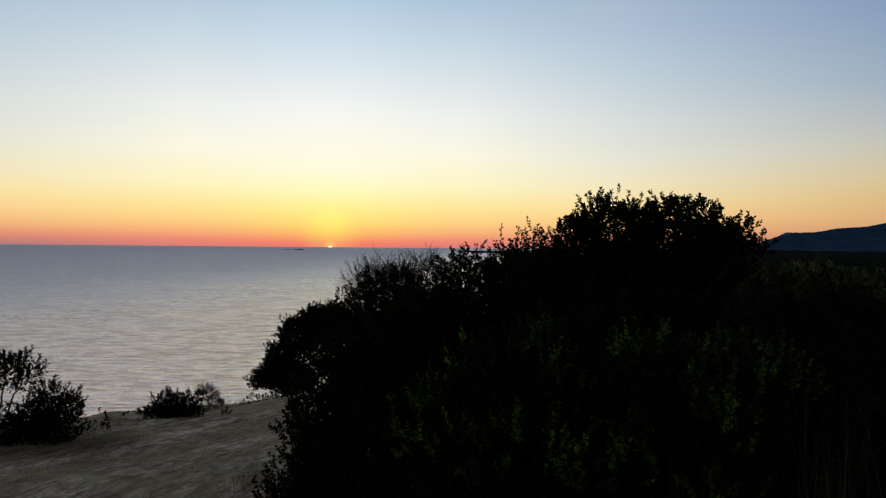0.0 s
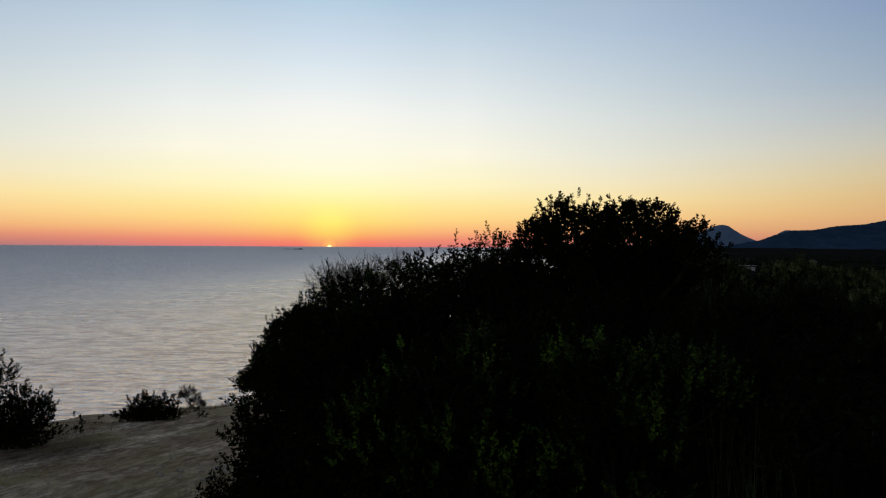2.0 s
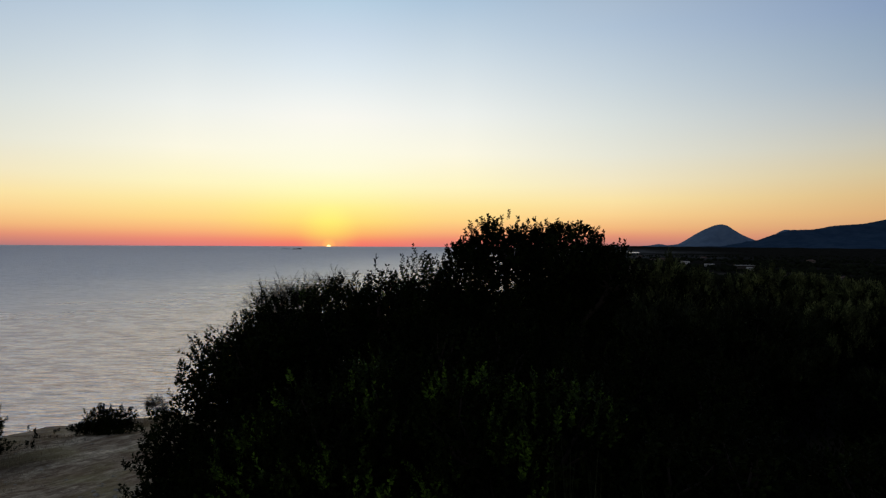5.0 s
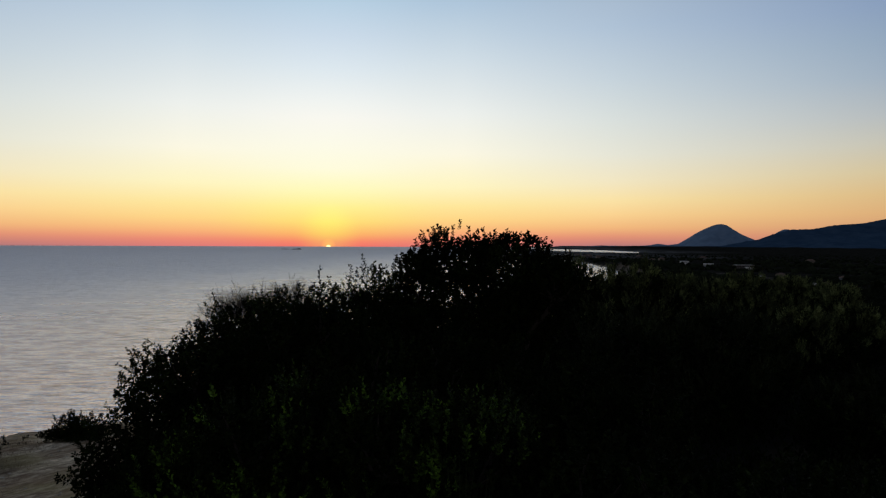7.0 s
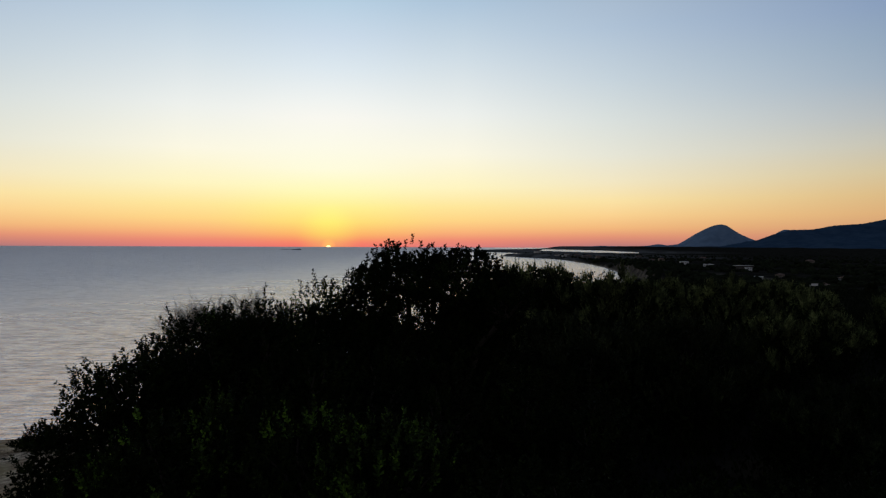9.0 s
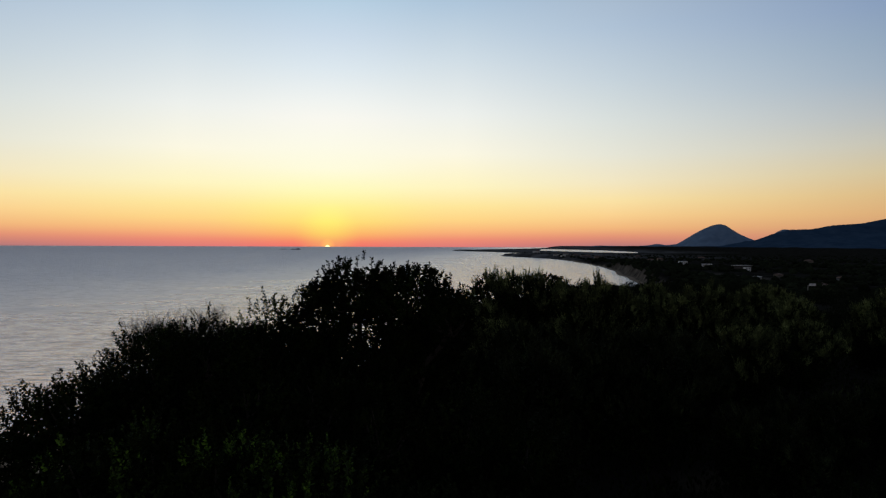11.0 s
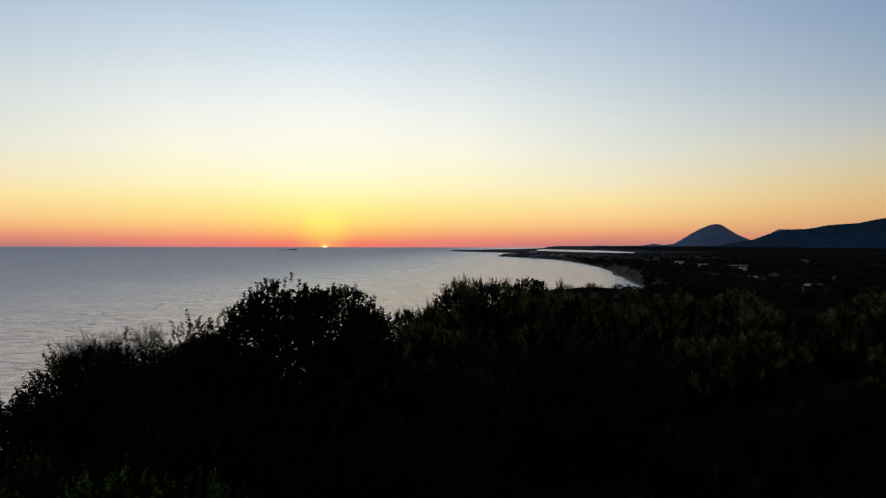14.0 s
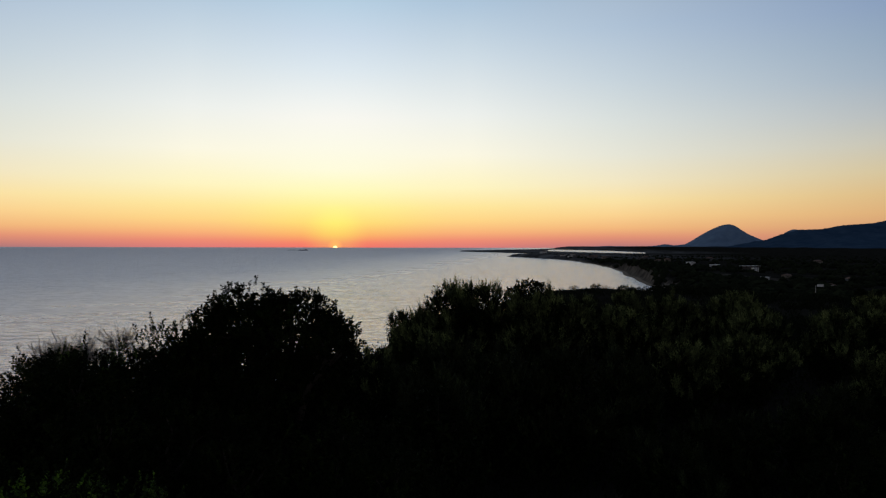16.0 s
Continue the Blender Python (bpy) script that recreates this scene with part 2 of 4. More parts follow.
# The blue haze of distance is painted into both mountain colours.
MOUNTAIN_FAR = plain_material("haze_blue_mountain", (0.125, 0.185, 0.26), (0.165, 0.235, 0.315), 0.02, 1.0, 0.0)
MOUNTAIN_NEAR = plain_material("haze_blue_ridge", (0.024, 0.050, 0.088), (0.040, 0.072, 0.114), 0.015, 1.0, 0.0)
PLASTER = plain_material("white_plaster", (0.66, 0.64, 0.6), (0.8, 0.78, 0.74), 1.2)
# Plaster for a wall in shade: the darkness is put into its colour.
SHADY = plain_material("shaded_plaster", (0.05, 0.04, 0.033), (0.09, 0.075, 0.06), 1.2)
GREY = plain_material("grey_plaster", (0.07, 0.07, 0.07), (0.13, 0.125, 0.12), 1.2)
OCHRE = plain_material("ochre_plaster", (0.15, 0.12, 0.09), (0.22, 0.18, 0.14), 1.2)
TILES = plain_material("clay_roof_tiles", (0.09, 0.05, 0.036), (0.15, 0.085, 0.058), 2.5)
CONCRETE = plain_material("pale_concrete", (0.42, 0.40, 0.37), (0.56, 0.54, 0.5), 0.8)
WINDOW = plain_material("dark_window", (0.015, 0.018, 0.022), (0.03, 0.034, 0.04), 2, 0.15, 0.5)
ISLE_ROCK = plain_material("islet_rock", (0.03, 0.033, 0.04), (0.06, 0.06, 0.065), 0.05)
STONE = plain_material("pale_stone", (0.26, 0.22, 0.16), (0.46, 0.41, 0.33), 8)


# ---------------------------------------------------------------- mesh helpers
def mesh_ob(name, verts, faces, material, smooth=False):
    """One mesh object from vertex and face arrays; all faces have the same number of corners."""
    verts, faces = np.asarray(verts, np.float32), np.asarray(faces, np.int32)
    me = bpy.data.meshes.new(name)
    k = faces.shape[1]
    me.vertices.add(len(verts))
    me.vertices.foreach_set("co", verts.ravel())
    me.loops.add(faces.size)
    me.loops.foreach_set("vertex_index", faces.ravel())
    me.polygons.add(len(faces))
    me.polygons.foreach_set("loop_start", np.arange(0, faces.size, k, dtype=np.int32))
    me.polygons.foreach_set("use_smooth", np.full(len(faces), smooth))
    me.update(calc_edges=True)
    me.materials.append(material)
    return new(name, me)


def part(name, bm, material, parent, label=""):
    me = bpy.data.meshes.new(name)
    bm.to_mesh(me)
    bm.free()
    me.materials.append(material)
    ob = new(name, me)
    ob.parent = parent
    return tagged(ob, label)


def under(ob, parent, label=""):
    ob.parent = parent
    return tagged(ob, label)


def empty(name, m, label, category, group="", kind=""):
    e = new(name)
    e.empty_display_size = 0.2
    e.matrix_world = m
    return tagged(e, label, category, group, kind)


def smoothstep(a, b, x):
    t = np.clip((x - a) / (b - a), 0, 1)
    return t * t * (3 - 2 * t)


def wave_noise(x, y, scale, seed):
    """Smooth value noise from a few turned sine waves."""
    r = np.random.RandomState(seed)
    v = 0
    for _ in range(7):
        a, p, k = r.uniform(0, 6.28), r.uniform(0, 6.28), r.uniform(0.6, 1.8) / scale
        v = v + np.sin((x * math.cos(a) + y * math.sin(a)) * k * 2 + p + 1.3 * np.sin((x * math.sin(a) - y * math.cos(a)) * k + p * 2))
    return v / 7


# ---------------------------------------------------------------- the lie of the land
SHORE = [(-3000, -4000), (-900, -1500), (-300, -300), (-60, -50), (-31, -8), (-25.6, 9), (-21.3, 18.5), (-19.5, 28), (-17, 40), (-10, 53), (0, 66),
         (15, 86), (50, 122), (105, 190), (165, 330), (195, 480), (208, 666), (236, 793), (268, 979), (295, 1218), (304, 1513), (269, 1722),
         (178, 1959), (240, 2081), (335, 2436), (210, 2700), (34, 3027), (300, 3650), (700, 4300), (900, 4990), (1000, 5600), (9000, 5600), (9000, -6000), (-3000, -6000)]
LAGOON = [(499, 3222), (660, 2700), (798, 2561), (864, 2775), (842, 3330), (628, 3842)]


def shore_distance(x, y, poly):
    """Distance to a closed outline, positive inside."""
    p = np.array(poly, float)
    best, inside = np.full(x.shape, 1e12), np.zeros(x.shape, bool)
    for (ax, ay), (bx, by) in zip(p, np.roll(p, -1, 0)):
        t = np.clip(((x - ax) * (bx - ax) + (y - ay) * (by - ay)) / ((bx - ax) ** 2 + (by - ay) ** 2), 0, 1)
        best = np.minimum(best, (x - ax - t * (bx - ax)) ** 2 + (y - ay - t * (by - ay)) ** 2)
        cross = (ay > y) != (by > y)
        xi = ax + (y - ay) / (by - ay if by != ay else 1e-9) * (bx - ax)
        inside ^= cross & (x < xi)
    return np.where(inside, 1, -1) * np.sqrt(best)


def land(x, y):
    """Height of the ground, and its layers of trodden earth, sand and clay."""
    x, y = np.asarray(x, float), np.asarray(y, float)
    s = shore_distance(x, y, SHORE)
    hill = np.hypot(x - 8, y - 12)
    near = 1 - smoothstep(70, 260, hill)
    s = s + near * (1.1 * wave_noise(x, y, 3.0, 4) + 0.5 * wave_noise(x, y, 0.9, 5)) + (1 - near) * 9 * wave_noise(x, y, 60, 6)
    left = -0.095 * np.maximum(0, y - 9) - 0.105 * np.maximum(0, y - 13.5) + 0.2 * np.clip(x + 6.0, 0, 2.5) * smoothstep(12, 18, y)
    right = 0.55 - 0.035 * np.maximum(0, x - 12) - 0.012 * np.maximum(0, y - 30) - 0.10 * np.clip(y - 22, 0, 60) * smoothstep(16, 5, x) + 0.25 * wave_noise(x, y, 5, 7)
    k = smoothstep(-3.5, 3.0, x)
    top = np.maximum(left, -4.5) * (1 - k) + right * k + 0.05 * wave_noise(x, y, 1.1, 8) + 0.015 * wave_noise(x, y, 0.33, 9)
    plain = -34.0 + 2.2 * wave_noise(x, y, 170, 10) + 1.0 * wave_noise(x, y, 45, 11) + 6 * smoothstep(900, 2500, x)
    f = smoothstep(50, 300, hill)
    h = top * (1 - f) + plain * f
    bluff = 0.03 * np.clip(s, 0, 28) + 0.0
    far_h = SEA + bluff + (h - SEA - bluff) * smoothstep(6, 24, s)
    # an eroded cliff behind the beach of the bay, and low rises on the two headlands
    gully = 5 * wave_noise(x * 0.35, y, 8, 51) + 3 * wave_noise(x * 0.35, y, 3, 52)
    scarp = smoothstep(610, 700, y) * smoothstep(1250, 900, y) * (1 - near)
    far_h = far_h + 9 * scarp * smoothstep(9, 19, s + 0.5 * gully) * smoothstep(90, 26, s)
    far_h = far_h + 8 * smoothstep(1, 0.2, np.hypot((x - 245) / 90, (y - 1760) / 260)) * smoothstep(4, 40, s)
    far_h = far_h + (7 + 3 * wave_noise(x, y, 60, 53)) * smoothstep(2450, 2750, y) * smoothstep(4, 60, s)
    z = near * (SEA + (h - SEA) * np.clip(1 - np.logaddexp(0, 80 * (1 - s / 13.5)) / 80, 0, 1)) + (1 - near) * far_h
    z = np.where(s < 0, SEA + np.maximum(s * 0.25, -6), z)
    g = shore_distance(x, y, LAGOON)
    z = np.where(g > 0, SEA - 2, np.where((g > -900) & (s > 0), SEA + np.minimum(z - SEA, 0.8 + (z - SEA) * smoothstep(60, 900, -g)), z))
    edge = 0.5 * wave_noise(x, y, 2.0, 12)
    earth = smoothstep(0.6, -0.4, x - (-1.9 + 0.10 * (y - 5)) + edge) * smoothstep(34, 26, y) * smoothstep(-30, -18, x) * smoothstep(12.3, 13.6, s)
    earth = earth * (1 - 0.6 * smoothstep(1.1, 0.5, np.hypot((x + 6.6) / 2.0, (y - 11.0) / 1.2) + edge))
    earth = np.maximum(earth, 0.10 * smoothstep(1.2, 0.5, np.hypot((x - 8.7) / 1.4, y - 9.9) + 0.5 * edge))
    sand = (1 - near) * smoothstep(-2, 3, s) * smoothstep(9, 6, s) * smoothstep(1650, 1450, y)
    clay = near * smoothstep(13.6, 12.6, s) + (1 - near) * smoothstep(6, 9, s) * smoothstep(20, 13, s) * smoothstep(1200, 900, y) * 0.7
    clay = np.maximum(clay, 0.42 * scarp * smoothstep(8, 10, s + 0.2 * gully) * smoothstep(20, 13, s + 0.5 * gully))
    clay = np.maximum(clay, 0.45 * smoothstep(1.0, 0.45, np.hypot((x - 342) / 34, (y - 715) / 90) + 0.45 * wave_noise(x, y, 14, 13)))
    # 'dry' grows with distance: where the painted haze covers headlands and far shore.
    dry = smoothstep(1250, 1750, y) * np.clip(0.6 + 0.8 * wave_noise(x, y, 40, 54), 0, 1) * np.maximum(smoothstep(900, 450, x), smoothstep(2300, 2700, y) * smoothstep(1250, 850, x))
    return z, earth, sand, clay, dry


def ground_z(x, y):
    return float(land(np.array([x]), np.array([y]))[0][0])


def make_ground():
    turn = np.radians(np.concatenate([np.linspace(-44, 13, 210, endpoint=False), np.linspace(13, 26, 110, endpoint=False), np.linspace(26, 44, 65, endpoint=False), np.linspace(44, 316, 90, endpoint=False)]))
    rad = np.concatenate([[0.0], np.geomspace(0.6, 5, 22)[:-1], np.geomspace(5, 45, 130)[:-1], np.geomspace(45, 500, 60)[:-1], np.geomspace(500, 1100, 110)[:-1], np.geomspace(1100, 5600, 60)])
    a, r = np.meshgrid(turn, rad)
    x, y = (r * np.sin(a)).ravel(), (r * np.cos(a)).ravel()
    z, earth, sand, clay, dry = land(x, y)
    nt, nr = len(turn), len(rad)
    i, j = np.meshgrid(np.arange(nr - 1), np.arange(nt), indexing="ij")
    jn = (j + 1) % nt
    faces = np.stack([i * nt + j, (i + 1) * nt + j, (i + 1) * nt + jn, i * nt + jn], -1).reshape(-1, 4)[:, ::-1]
    ob = mesh_ob("ground", np.stack([x, y, z], -1), faces, GROUND, True)
    for name, v in (("earth", earth), ("sand", sand), ("clay", clay), ("dry", dry)):
        at = ob.data.attributes.new(name, "FLOAT", "POINT")
        at.data.foreach_set("value", v.astype(np.float32))
    tagged(ob, "coastal land with a pale dirt clearing, cliff and dark plain", "ground", kind="structure")


make_ground()
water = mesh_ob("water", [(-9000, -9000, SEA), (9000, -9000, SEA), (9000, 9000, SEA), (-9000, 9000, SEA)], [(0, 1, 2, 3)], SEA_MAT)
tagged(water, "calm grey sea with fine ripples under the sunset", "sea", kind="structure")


# ---------------------------------------------------------------- distance: mountains, islets, wooded plain, houses
def mountain(name, xs, tops, y, depth, material, rough, label, seed, fall=1.25):
    """A range whose skyline runs through the tops, with flanks that fall to the plain on both sides."""
    u = np.arange(xs[0], xs[-1] + 1, 10.0)
    sky = np.interp(u, xs, tops)
    ker = np.array([0, 1, 2, 1, 0.0]) / 4
    sky = np.convolve(np.pad(sky, 2, mode="edge"), ker, "valid")
    v = np.linspace(-1, 1, 41)
    U, V = np.meshgrid(u, v)
    fold = wave_noise(U, V * depth, 90, seed) * 0.5 + wave_noise(U, V * depth, 34, seed + 1) * 0.3
    prof = np.clip(1 - np.abs(V) ** fall, 0, 1)
    Z = SEA - 4 + (sky[None] - SEA + 4) * np.clip(prof + fold * rough * (1 - prof) * prof * 3, 0, 1)
    Z += rough * 7 * wave_noise(U, V * depth, 12, seed + 2) * (prof > 0.02)
    verts = np.stack([U.ravel(), (y + V * depth).ravel(), Z.ravel()], -1)
    n = len(u)
    i, j = np.meshgrid(np.arange(len(v) - 1), np.arange(n - 1), indexing="ij")
    faces = np.stack([i * n + j, i * n + j + 1, (i + 1) * n + j + 1, (i + 1) * n + j], -1).reshape(-1, 4)
    return tagged(mesh_ob(name, verts, faces, material, True), label, "mountain", kind="structure")


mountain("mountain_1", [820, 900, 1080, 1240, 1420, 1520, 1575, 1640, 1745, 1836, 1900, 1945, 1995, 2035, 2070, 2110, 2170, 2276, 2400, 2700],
         [-38, -30, -25, -23, -26, -18, -7, -17, -6, 62, 96, 117, 134, 138, 131, 104, 66, 18, -10, -34], 4600, 300, MOUNTAIN_FAR, 0.25, "conical mountain beyond the plain, painted hazy blue", 21)
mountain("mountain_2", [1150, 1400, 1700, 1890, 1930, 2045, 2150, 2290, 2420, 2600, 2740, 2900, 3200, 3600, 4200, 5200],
         [-33, -30, -20, -4, 14, 56, 84, 88, 112, 124, 152, 172, 200, 190, 240, 180], 3900, 1250, MOUNTAIN_NEAR, 0.35, "wooded ridge behind the plain, painted a dark hazy blue", 31, 0.55)


mountain("mountain_3", [2440, 2500, 2545, 2585, 2640, 2740], [40, 84, 104, 101, 84, 40], 4700, 160, MOUNTAIN_FAR, 0.25, "peak showing over the wooded ridge, painted hazy blue", 41)


def islet(x, y, length, width, height, seed):
    bm = bmesh.new()
    bmesh.ops.create_icosphere(bm, subdivisions=4, radius=1)
    for v in bm.verts:
        k = 1 + 0.35 * noise.noise(v.co * 2.3 + Vector((seed, 0, 0)))
        v.co = Vector((v.co.x * length * k, v.co.y * width * k, (v.co.z * 0.8 + 0.25 * noise.noise(v.co * 5)) * height * k))
    me = bpy.data.meshes.new("islet")
    bm.to_mesh(me)
    bm.free()
    me.materials.append(ISLE_ROCK)
    ob = new("islet", me)
    ob.matrix_world = pose(x, y, SEA)
    tagged(ob, "low dark rocky islet far out in the sea", "islet", "islets off the coast")


islet(-742, 3240, 24, 14, 5.0, 1)
islet(-730, 3250, 11, 9, 6.2, 5)
islet(-822, 3330, 24, 12, 2.4, 9)


def box(bm, x0, x1, y0, y1, z0, z1):
    vs = [bm.verts.new((x, y, z)) for z in (z0, z1) for y in (y0, y1) for x in (x0, x1)]
    for f in ((0, 2, 3, 1), (4, 5, 7, 6), (0, 1, 5, 4), (1, 3, 7, 5), (3, 2, 6, 7), (2, 0, 4, 6)):
        bm.faces.new([vs[i] for i in f])


def house(x, y, turn, w, d, h, storeys, roof, wall, label):
    """A plain coastal house: walls, roof, door and windows with frames set into the walls."""
    e = empty("house", pose(x, y, ground_z(x, y) - 0.3, 0, 0, turn), label, "house", "houses on the plain")
    bm = bmesh.new()
    box(bm, -w / 2, w / 2, -d / 2, d / 2, 0, h)
    under_wall = part("wall", bm, wall, e)
    bm = bmesh.new()
    if roof == "flat":
        box(bm, -w / 2 - 0.5, w / 2 + 0.5, -d / 2 - 0.5, d / 2 + 0.5, h + 0.004, h + 0.35)
        part("roof", bm, CONCRETE if wall in (OCHRE, SHADY) else wall, e, "flat roof slab")
    else:
        o = 0.5
        a = [bm.verts.new(c) for c in ((-w / 2 - o, -d / 2 - o, h), (w / 2 + o, -d / 2 - o, h), (w / 2 + o, d / 2 + o, h), (-w / 2 - o, d / 2 + o, h))]
        b = [bm.verts.new((-w / 2 + d / 3, 0, h + d * 0.24)), bm.verts.new((w / 2 - d / 3, 0, h + d * 0.24))]
        for f in ((a[0], a[1], b[1], b[0]), (a[2], a[3], b[0], b[1]), (a[1], a[2], b[1]), (a[3], a[0], b[0]), (a[3], a[2], a[1], a[0])):
            bm.faces.new(f)
        part("roof", bm, TILES, e, "clay tile hip roof")
    n = max(2, int(w / 3.2))
    for s in range(storeys):
        z = 0.9 + s * (h / storeys)
        for k in range(n):
            cx = -w / 2 + (k + 0.5) * w / n
            bm = bmesh.new()
            if s == 0 and k == n // 2:
                box(bm, cx - 0.5, cx + 0.5, -d / 2 - 0.02, -d / 2 + 0.05, 0.2, 2.3)
                part("door", bm, BARK, e)
                continue
            box(bm, cx - 0.65, cx + 0.65, -d / 2 - 0.02, -d / 2 + 0.05, z, z + 1.3)
            win = part("window", bm, WINDOW, e)
            bm = bmesh.new()
            box(bm, cx - 0.75, cx + 0.75, -d / 2 - 0.10, -d / 2 - 0.024, z - 0.12, z - 0.02)
            part("sill", bm, CONCRETE, win)
    return e


for hx, hy, tn, hw, hd, hh, st, rf, wl, lb in [
        (421, 1091, 12, 12, 9, 6.2, 2, "flat", PLASTER, "white two-storey house with a flat roof"),
        (440, 1038, -20, 15, 9, 4.0, 1, "flat", PLASTER, "long low white house with a flat roof"),
        (427, 890, 4, 25, 10, 6.4, 2, "flat", SHADY, "large flat-roofed building with a pale roof slab"),
        (419, 858, 4, 7, 6, 5.0, 2, "flat", PLASTER, "white annex in front of a flat-roofed building"),
        (328, 655, -14, 13, 6, 3.0, 1, "flat", PLASTER, "low white house on the slope"),
        (329, 540, 18, 7.5, 6, 3.2, 1, "hip", PLASTER, "small white house with a hip roof"),
        (407, 635, -12, 8, 7, 3.4, 1, "hip", GREY, "small pale house with a hip roof"),
        (196, 505, 10, 5, 4, 3.0, 1, "flat", OCHRE, "small stone hut by the slope"),
        (392, 1170, 25, 13, 9, 5.8, 2, "hip", GREY, "grey house among dark trees"),
        (440, 1260, -8, 11, 9, 5.6, 2, "hip", OCHRE, "ochre house among dark trees"),
        (424, 1390, 15, 14, 9, 6.0, 2, "flat", GREY, "grey flat-roofed block near the bay"),
        (470, 1500, 0, 12, 9, 5.8, 2, "hip", GREY, "grey house near the bay"),
        (560, 1350, -18, 13, 10, 6.0, 2, "hip", GREY, "grey house with a clay roof"),
        (398, 1560, 8, 15, 9, 6.0, 2, "flat", GREY, "grey house near the headland"),
        (352, 1640, -6, 13, 9, 5.6, 2, "hip", GREY, "grey house at the headland"),
        (690, 1180, 12, 13, 9, 5.6, 2, "hip", OCHRE, "ochre house on the plain"),
        (388, 720, 30, 9, 6, 3.2, 1, "hip", OCHRE, "low shed on the plain")]:
    house(hx, hy, tn, hw, hd, hh, st, rf, wl, lb)


r1 = np.random.RandomState(8)
for k in range(16):
    hy = r1.uniform(1300, 1900)
    hx = np.interp(hy, [1218, 1513, 1722, 1959], [295, 304, 269, 190]) + 30 + 75 * r1.uniform() ** 1.5
    house(hx, hy, r1.uniform(-25, 25), r1.uniform(9, 16), 8, r1.choice([3.2, 6.0]), 1, ["flat", "hip"][k % 2], [CONCRETE, OCHRE, GREY][k % 3], ["pale house in the village by the bay", "ochre house in the village by the bay", "grey house in the village by the bay"][k % 3])


def street_pole(x, y, h):
    """A tall pole with a board on an arm at its head and a footing."""
    e = empty("sign_pole", pose(x, y, ground_z(x, y)), "tall pale pole with a white board at one side", "sign")
    bm = bmesh.new()
    bmesh.ops.create_cone(bm, cap_ends=True, segments=10, radius1=0.22, radius2=0.14, depth=h, matrix=Matrix.Translation((0, 0, h / 2)))
    part("pole", bm, CONCRETE, e)
    bm = bmesh.new()
    box(bm, 0.9, 5.2, -0.2, -0.04, h - 0.6, h + 0.9)
    part("board", bm, PLASTER, e, "white board")
    bm = bmesh.new()
    box(bm, 0.0, 1.4, -0.1, 0.1, h - 0.5, h - 0.3)
    part("arm", bm, CONCRETE, e)
    bm = bmesh.new()
    box(bm, -0.9, 0.3, -0.5, 0.5, -0.2, 1.3)
    part("footing", bm, CONCRETE, e, "pale concrete footing")


street_pole(250, 424, 10.5)


def far_woods():
    """Dark groves and hedges over the plain, as one mesh of lumpy clumps."""
    r = np.random.RandomState(5)
    ico = bmesh.new()
    bmesh.ops.create_icosphere(ico, subdivisions=1, radius=1)
    bv = np.array([v.co[:] for v in ico.verts])
    bf = np.array([[v.index for v in f.verts] for f in ico.faces])
    ico.free()
    n = 30000
    d = np.exp(r.uniform(math.log(300), math.log(2300), n))
    a = np.radians(r.uniform(2, 42, n))
    x, y = d * np.sin(a), d * np.cos(a)
    s = shore_distance(x, y, SHORE)
    g = shore_distance(x, y, LAGOON)
    keep = (s > 14) & (g < -70) & (((s < 62) & (d < 1500)) | (wave_noise(x, y, 90, 41) + 0.5 * wave_noise(x, y, 30, 42) + r.uniform(-0.35, 0.35, n) > -0.02))
    clear = (np.hypot(x - 420, y - 850) > 30) & (np.hypot((x - 342) / 34, (y - 715) / 90) > 0.9)
    keep &= clear
    x, y = x[keep][:3800], y[keep][:3800]
    z = land(x, y)[0]
    n = len(x)
    size = r.uniform(1.6, 3.6, n) * np.interp(np.hypot(x, y), [300, 1300, 1700, 2300], [1, 1.2, 0.7, 0.4])
    V = bv[None] * (1 + 0.28 * r.standard_normal((n, len(bv), 1)))
    V = V * np.stack([size * r.uniform(0.9, 1.6, n), size * r.uniform(0.9, 1.6, n), size * r.uniform(0.7, 1.25, n)], -1)[:, None]
    V += np.stack([x, y, z + size * 0.45], -1)[:, None]
    F = bf[None] + (np.arange(n) * len(bv))[:, None, None]
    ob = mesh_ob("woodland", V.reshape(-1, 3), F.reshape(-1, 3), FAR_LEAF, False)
    tagged(ob, "dark groves and hedges scattered over the coastal plain", "woodland", kind="stuff")


far_woods()


# ---------------------------------------------------------------- plants
def norm(v):
    return v / np.maximum(np.linalg.norm(v, axis=-1, keepdims=True), 1e-9)


